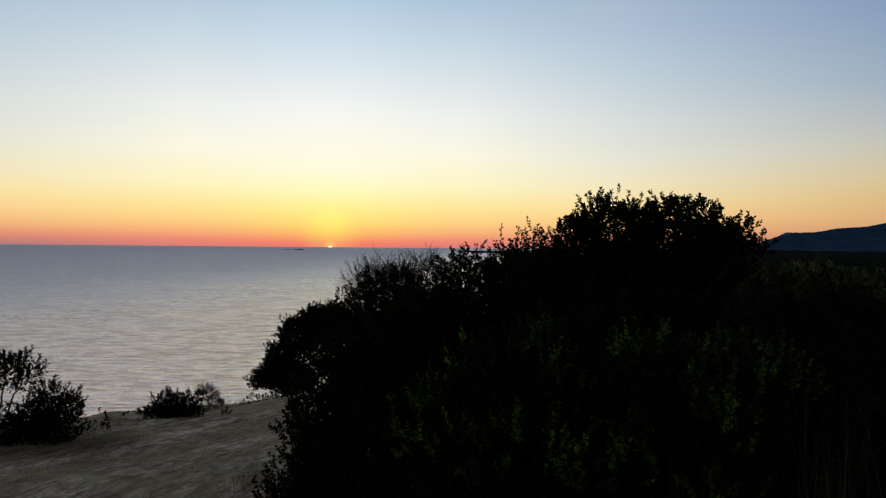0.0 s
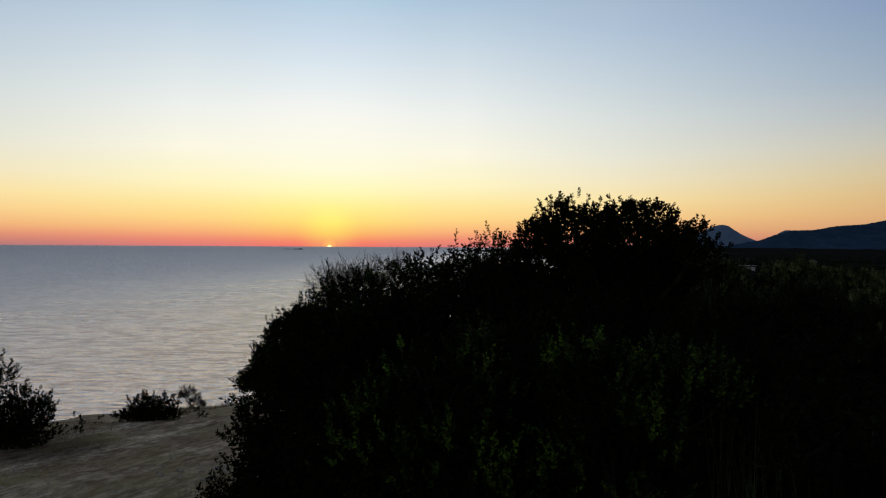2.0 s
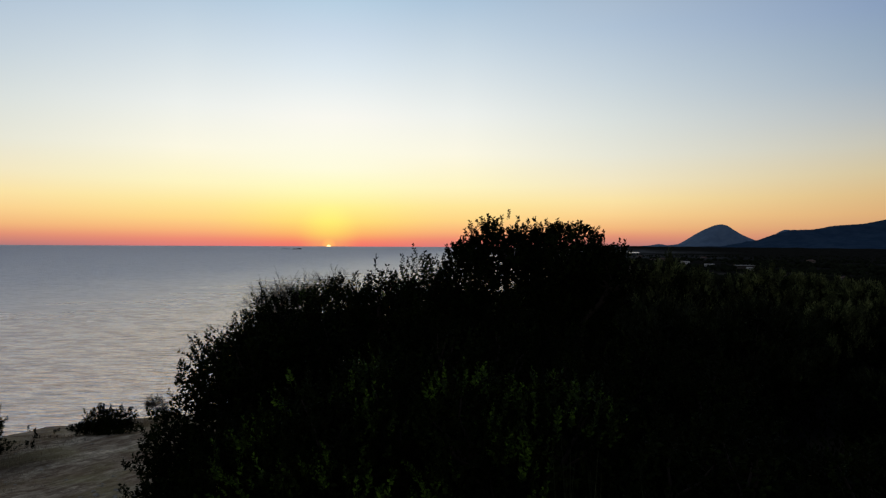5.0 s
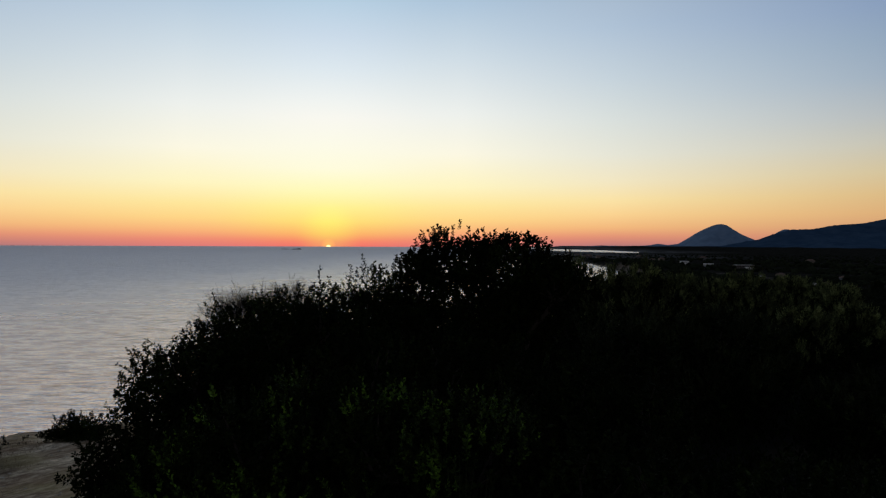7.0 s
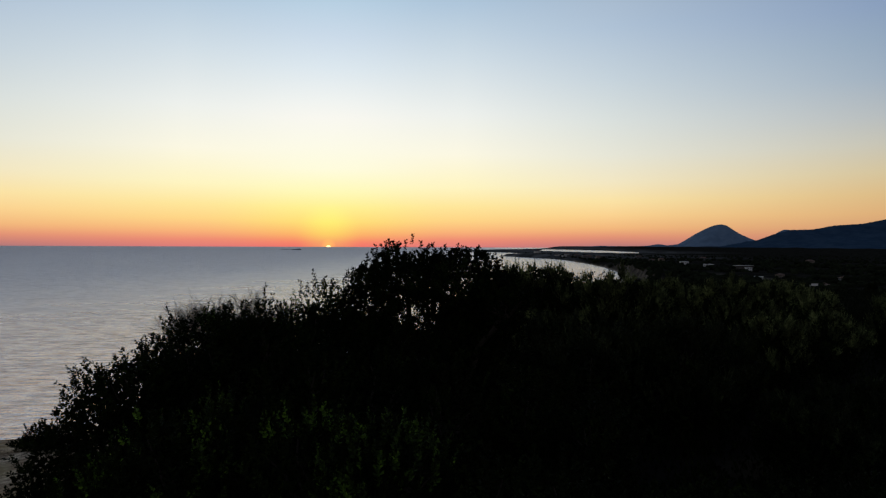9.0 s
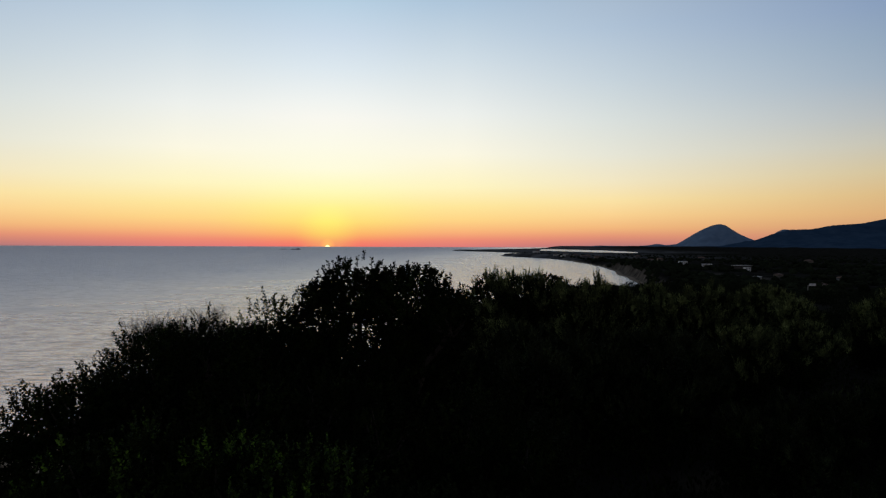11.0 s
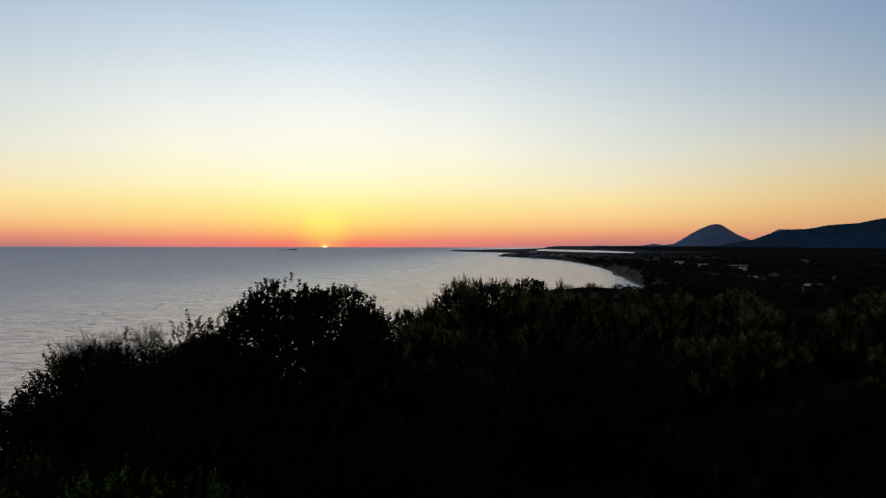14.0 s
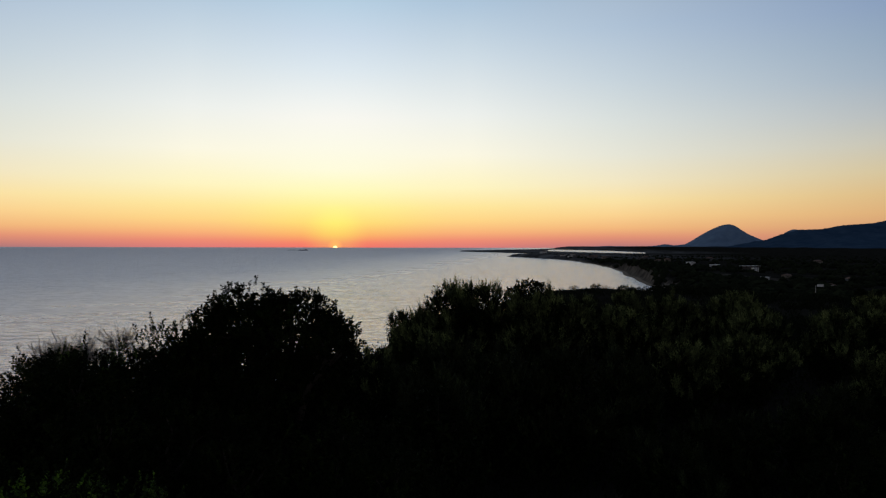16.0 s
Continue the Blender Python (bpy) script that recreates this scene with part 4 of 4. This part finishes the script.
s_dark = shrub("shrub", 10.1, 39.4, world_lobes(10.1, 39.4, [(10.1, 39.4, 1.5, 0.9, 0.9, 0.8), (9.4, 39.4, 1.2, 0.6, 0.8, 0.8), (10.8, 39.5, 1.3, 0.6, 0.8, 0.8), (10.1, 39.4, 0.4, 1.3, 1.0, 1.0)]), 150, "rounded dark shrub standing alone on the rise", leafmat=BROAD, density=40, leaf=0.10, fill=200, shoot=(0.1, 0.25))

for dx, dy, dturn, dk in [(50.5, 70, 40, 0.61), (54.5, 72, 150, 0.64), (59, 71, 260, 0.87)]:
    c = copy_thing(s_dark, pose(dx, dy, ground_z(dx, dy) - 0.1, 0, 0, dturn))
    c.scale = (dk, dk, dk)
    tagged(c, "large rounded dark shrub on the far slope")
shrub("shrub", 5.4, 22.8, world_lobes(5.4, 22.8, [(4.7, 23.0, 1.0, 1.0, 0.8, 0.9), (6.0, 22.6, 1.5, 1.2, 0.8, 1.0), (3.8, 23.4, 0.5, 0.8, 0.8, 0.7), (7.2, 22.4, 1.3, 1.0, 0.8, 1.0)]), 151,
      "broad dark shrub behind feathery ones", leafmat=BROAD, density=40, leaf=0.10, fill=300, shoot=(0.1, 0.25))


def bare_bush(x, y, sprays, seed, label, leafy=0.0, name="bare_bush"):
    """A bush of bare stems that end in round sprays of fine forking twigs, given by place and radius in the world; leafy: the length of small leaves on the twigs."""
    r = np.random.RandomState(seed)
    z = ground_z(x, y) - 0.03
    e = empty(name, pose(x, y, z), label, "shrub")
    for sx, sy, sz, rad in sprays:
        segs = []
        c = np.array([sx - x, sy - y, sz - z - rad * 0.9])
        segs += limb((r.uniform(-0.1, 0.1), r.uniform(-0.1, 0.1), 0), c, 0.028, 0.013, r, 0.06, 6)

        def fork(a, d, length, thick, level):
            bend = norm(d + r.standard_normal(3) * 0.16)
            mid = a + d * length * 0.5
            b = mid + bend * length * 0.5
            segs.append((a, mid, thick, thick * 0.85))
            segs.append((mid, b, thick * 0.85, thick * 0.7))
            if level:
                for _ in range(4):
                    p = a + (b - a) * r.uniform(0.35, 1.0)
                    fork(p, norm(bend + r.standard_normal(3) * 0.45 + [0, 0, 0.1]), length * r.uniform(0.45, 0.7), thick * 0.68, level - 1)

        for _ in range(34):
            d = norm(np.array([*(r.standard_normal(2) * 0.75), r.uniform(0.2, 1.2)]))
            fork(c, d, rad * r.uniform(0.55, 0.95), 0.0038, 2)
        v, f = tubes(segs, 3)
        branch = under(mesh_ob("branch", v, f, TWIG), e)
        if leafy:
            tips = np.array([b for a, b, ra, rb in segs if rb < 0.003])
            tips = tips[::2] + r.standard_normal((len(tips[::2]), 3)) * leafy * 0.5
            under(leaves("foliage", tips, r.standard_normal((len(tips), 3)) + [0, 0, 0.8], leafy * r.uniform(0.6, 1.3, len(tips)), 0.4, DULL, r, True), branch, "tiny dull green leaves")
    return e


bare_bush(-0.2, 10.3, [(-0.2, 10.3, 3.26, 0.36), (-0.45, 10.2, 2.98, 0.26), (0.05, 10.4, 3.0, 0.24)], 160, "leafless bush with round sprays of fine grey twigs")
bare_bush(-1.0, 9.9, [(-1.2, 9.9, 3.02, 0.38), (-0.98, 9.9, 3.12, 0.40), (-0.72, 9.95, 3.14, 0.40), (-1.12, 9.8, 2.75, 0.3), (-0.85, 9.85, 2.85, 0.3), (-0.46, 9.9, 3.12, 0.34)], 161, "leafless brushwood of fine grey twigs behind the thicket")


# ---------------------------------------------------------------- grass, stones, scrub over the slopes
def blades(P, H, lean, width, r):
    """Bent tapered blades at P, of heights H."""
    n = len(P)
    a = r.uniform(0, 6.283, n)
    out = np.stack([np.cos(a), np.sin(a), np.zeros(n)], -1)
    side = np.stack([-np.sin(a), np.cos(a), np.zeros(n)], -1) * width
    up = np.array([0, 0, 1.0])
    k = (lean * r.uniform(0.3, 1.2, n))[:, None]
    H = H[:, None]
    p0, p1, p2 = P, P + up * H * 0.55 + out * H * k * 0.25, P + up * H * 0.95 + out * H * k
    V = np.stack([p0 - side, p0 + side, p1 + side * 0.7, p1 - side * 0.7, p2 + side * 0.15, p2 - side * 0.15], 1).reshape(-1, 3)
    b = (np.arange(n) * 6)[:, None]
    return V, np.concatenate([b + np.array([[0, 1, 2, 3]]), b + np.array([[3, 2, 4, 5]])], 0)


def grass_patch(name, tufts, material, seed, label):
    """Grass as one mesh: rows of x, y, height, spread, blades, lean, width."""
    r = np.random.RandomState(seed)
    V, F, base = [], [], 0
    for x, y, height, spread, count, lean, width in tufts:
        P = np.stack([x + r.standard_normal(count) * spread, y + r.standard_normal(count) * spread, np.zeros(count)], -1)
        P[:, 2] = land(P[:, 0], P[:, 1])[0] - 0.02
        v, f = blades(P, height * r.uniform(0.45, 1.0, count), lean, width, r)
        V.append(v)
        F.append(f + base)
        base += len(v)
    tagged(mesh_ob(name, np.concatenate(V), np.concatenate(F), material), label, "grass", kind="stuff")


grass_patch("tall_grass", [(2.35, 3.9, 2.05, 0.10, 60, 0.14, 0.004), (2.7, 4.1, 1.85, 0.12, 50, 0.16, 0.004), (4.2, 4.0, 1.7, 0.14, 50, 0.2, 0.004)],
            GRASS, 201, "tall pale green grass among the shrubs")
grass_patch("grass_tuft", [(-6.35, 17.9, 0.34, 0.06, 120, 1.2, 0.003), (-6.75, 18.5, 0.3, 0.05, 90, 1.4, 0.003)], STRAW, 202, "dry straw-coloured grass tuft on the cliff edge")
bush_z = ground_z(-6.95, 18.8)
bare_bush(-6.85, 18.8, [(-6.95, 18.8, bush_z + 0.62, 0.30), (-6.72, 18.7, bush_z + 0.40, 0.22), (-7.1, 18.9, bush_z + 0.46, 0.2), (-6.5, 18.6, bush_z + 0.26, 0.16)], 162, "wispy fine-leaved shrub on thin stems at the cliff edge", 0.028, "shrub")
# dark trodden litter in streaks along the track
r2 = np.random.RandomState(31)
litter = []
for k in range(70):
    lx, ly = r2.uniform(-8.5, -2.4), 5.2 + 10 * r2.uniform() ** 1.4
    if lx < -2.2 + 0.1 * (ly - 5) and shore_distance(np.array([lx]), np.array([ly]), SHORE)[0] > 14:
        for j in range(r2.randint(1, 5)):
            litter.append((lx + 0.16 * j, ly + 0.36 * j, r2.uniform(0.015, 0.05), r2.uniform(0.04, 0.11), r2.randint(20, 60), 1.6, 0.004))
grass_patch("ground_litter", litter, TWIG, 204, "dark dry litter trodden into the track")
r0 = np.random.RandomState(77)
short = []
for k in range(190):
    gx, gy = r0.uniform(-8.4, -4.2), r0.uniform(9.4, 14.2)
    if shore_distance(np.array([gx]), np.array([gy]), SHORE)[0] > 13.6 and gx + 0.35 * (gy - 10) < -4.9:
        short.append((gx, gy, r0.uniform(0.03, 0.13), 0.2, 46, 0.9, 0.003))
for gx, gy in [(-6.4, 17.0), (-5.9, 18.4), (-5.6, 20.5), (-5.2, 22.5), (-6.0, 15.8), (-5.0, 23.8), (-2.6, 8.9), (-2.4, 7.6), (-2.2, 10.5), (-2.0, 12.4)]:
    short.append((gx, gy, 0.26, 0.2, 160, 0.8, 0.004))
grass_patch("dry_grass", short, STRAW, 203, "short dry grass along the edge of the clearing")
shrub("shrub", -5.3, 18.6, [(0, 0, 0.12, 0.35, 0.3, 0.2), (0.5, 0.2, 0.10, 0.35, 0.3, 0.2), (1.1, 0.6, 0.12, 0.4, 0.3, 0.2)], 134, "very low dark shrub beside the track", group="shrubs on the cliff edge", density=50, shoot=(0.05, 0.15))

for k, (px, py, ps) in enumerate([(-7.15, 13.5, 0.08), (-6.85, 13.6, 0.06), (-4.9, 14.3, 0.07), (-6.7, 12.6, 0.07)]):
    shrub("plant", px, py, [(0, 0, ps * 0.9, ps, ps, ps * 0.8), (ps * 1.2, 0.05, ps * 0.7, ps * 0.8, ps, ps * 0.7)], 135 + k, "small leafy plant on the bare earth", "plant", "plants on the clearing", density=90, shoot=(0.04, 0.12), fill=300, thick=0.01)


def stones():
    r = np.random.RandomState(9)
    n = 1500
    x, y = r.uniform(-9, -1.5, n), 4.5 + 13 * r.uniform(0, 1, n) ** 1.3
    x[:90], y[:90] = -2.7 + 0.5 * r.standard_normal(90), 9.6 + 0.3 * r.standard_normal(90)
    keep = land(x, y)[1] > 0.5
    x, y = x[keep], y[keep]
    n = len(x)
    bm = bmesh.new()
    bmesh.ops.create_icosphere(bm, subdivisions=1, radius=1)
    bv = np.array([v.co[:] for v in bm.verts])
    bf = np.array([[v.index for v in f.verts] for f in bm.faces])
    bm.free()
    s = 0.006 + 0.034 * r.uniform(0, 1, n) ** 5
    s = np.where(np.hypot(x + 2.7, (y - 9.6) * 1.6) < 1.0, s * 1.5 + 0.008, s)
    V = bv[None] * (1 + 0.2 * r.standard_normal((n, len(bv), 1))) * (s[:, None] * np.stack([r.uniform(0.8, 1.5, n), r.uniform(0.8, 1.5, n), r.uniform(0.4, 0.8, n)], -1))[:, None]
    V += np.stack([x, y, land(x, y)[0] - s * 0.05], -1)[:, None]
    F = bf[None] + (np.arange(n) * len(bv))[:, None, None]
    tagged(mesh_ob("pebbles", V.reshape(-1, 3), F.reshape(-1, 3), STONE), "small pale stones scattered over the dirt clearing", "stones", kind="stuff")


stones()


def slope_scrub():
    """Low maquis over the hill beyond the nearer shrubs, and undergrowth between them."""
    r = np.random.RandomState(15)
    X, Y, S = [], [], []
    n = 2600
    d = np.exp(r.uniform(math.log(26), math.log(330), n))
    a = np.radians(r.uniform(-16, 50, n))
    x, y = d * np.sin(a) + 4, d * np.cos(a)
    s = shore_distance(x, y, SHORE)
    ok = (s > 12.5) & ~((x < 5.4 - 0.03 * y) & (y < 75)) & ~((x < 9) & (y < 34)) & (np.hypot(x - 10, y - 39.4) > 3)
    x, y, d = x[ok], y[ok], d[ok]
    size = r.uniform(0.5, 1.0, len(x)) * np.interp(d, [26, 60, 300], [0.5, 0.8, 2.0])
    size = np.where((x - 5 > 0.14 * y) & (x - 5 < 0.30 * y) & (y < 90), size * 0.68, size)
    z = land(x, y)[0]
    P, D, L = [], [], []
    for px, py, pz, k, dist in zip(x, y, z, size, d):
        m = int(np.interp(dist, [26, 80, 300], [150, 84, 42]))
        q = norm(r.standard_normal((m, 3)))
        q[:, 2] = np.abs(q[:, 2])
        rad = (0.6 + 0.4 * r.uniform(size=(m, 1))) * (1 + 0.25 * np.sin(q[:, :1] * 6 + px) * np.cos(q[:, 1:2] * 5 + py))
        P.append(q * rad * [k * 1.25, k * 1.25, k * 0.95] + [px, py, pz])
        D.append(q * 0.6 + [0, 0, 0.8] + r.standard_normal((m, 3)) * 0.4)
        L.append(np.full(m, k * np.interp(dist, [26, 80, 300], [0.22, 0.32, 0.5])) * r.uniform(0.6, 1.3, m))
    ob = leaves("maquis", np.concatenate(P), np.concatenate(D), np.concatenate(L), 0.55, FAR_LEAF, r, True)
    tagged(ob, "dark low maquis covering the slope", "scrub", kind="stuff")
    # undergrowth between the near shrubs
    n = 2400
    x, y = r.uniform(-0.5, 26, n), r.uniform(3.2, 34, n)
    x[:500], y[:500] = r.uniform(4, 15, 500), r.uniform(3.5, 13, 500)
    ok = (shore_distance(x, y, SHORE) > 14) & (x > -0.5 + 0.1 * y)
    x, y = x[ok], y[ok]
    z = land(x, y)[0]
    m = 38
    q = norm(r.standard_normal((len(x), m, 3)))
    q[..., 2] = np.abs(q[..., 2])
    k = r.uniform(0.2, 0.5, (len(x), 1, 1))
    P = (q * k * r.uniform(0.6, 1.1, (len(x), m, 1)) + np.stack([x, y, z], -1)[:, None]).reshape(-1, 3)
    D = (q * 0.5 + [0, 0, 1.0]).reshape(-1, 3) + r.standard_normal((len(x) * m, 3)) * 0.4
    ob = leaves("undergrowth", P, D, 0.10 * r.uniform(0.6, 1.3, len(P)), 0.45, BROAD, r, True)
    tagged(ob, "low green undergrowth between the shrubs", "undergrowth", kind="stuff")


slope_scrub()
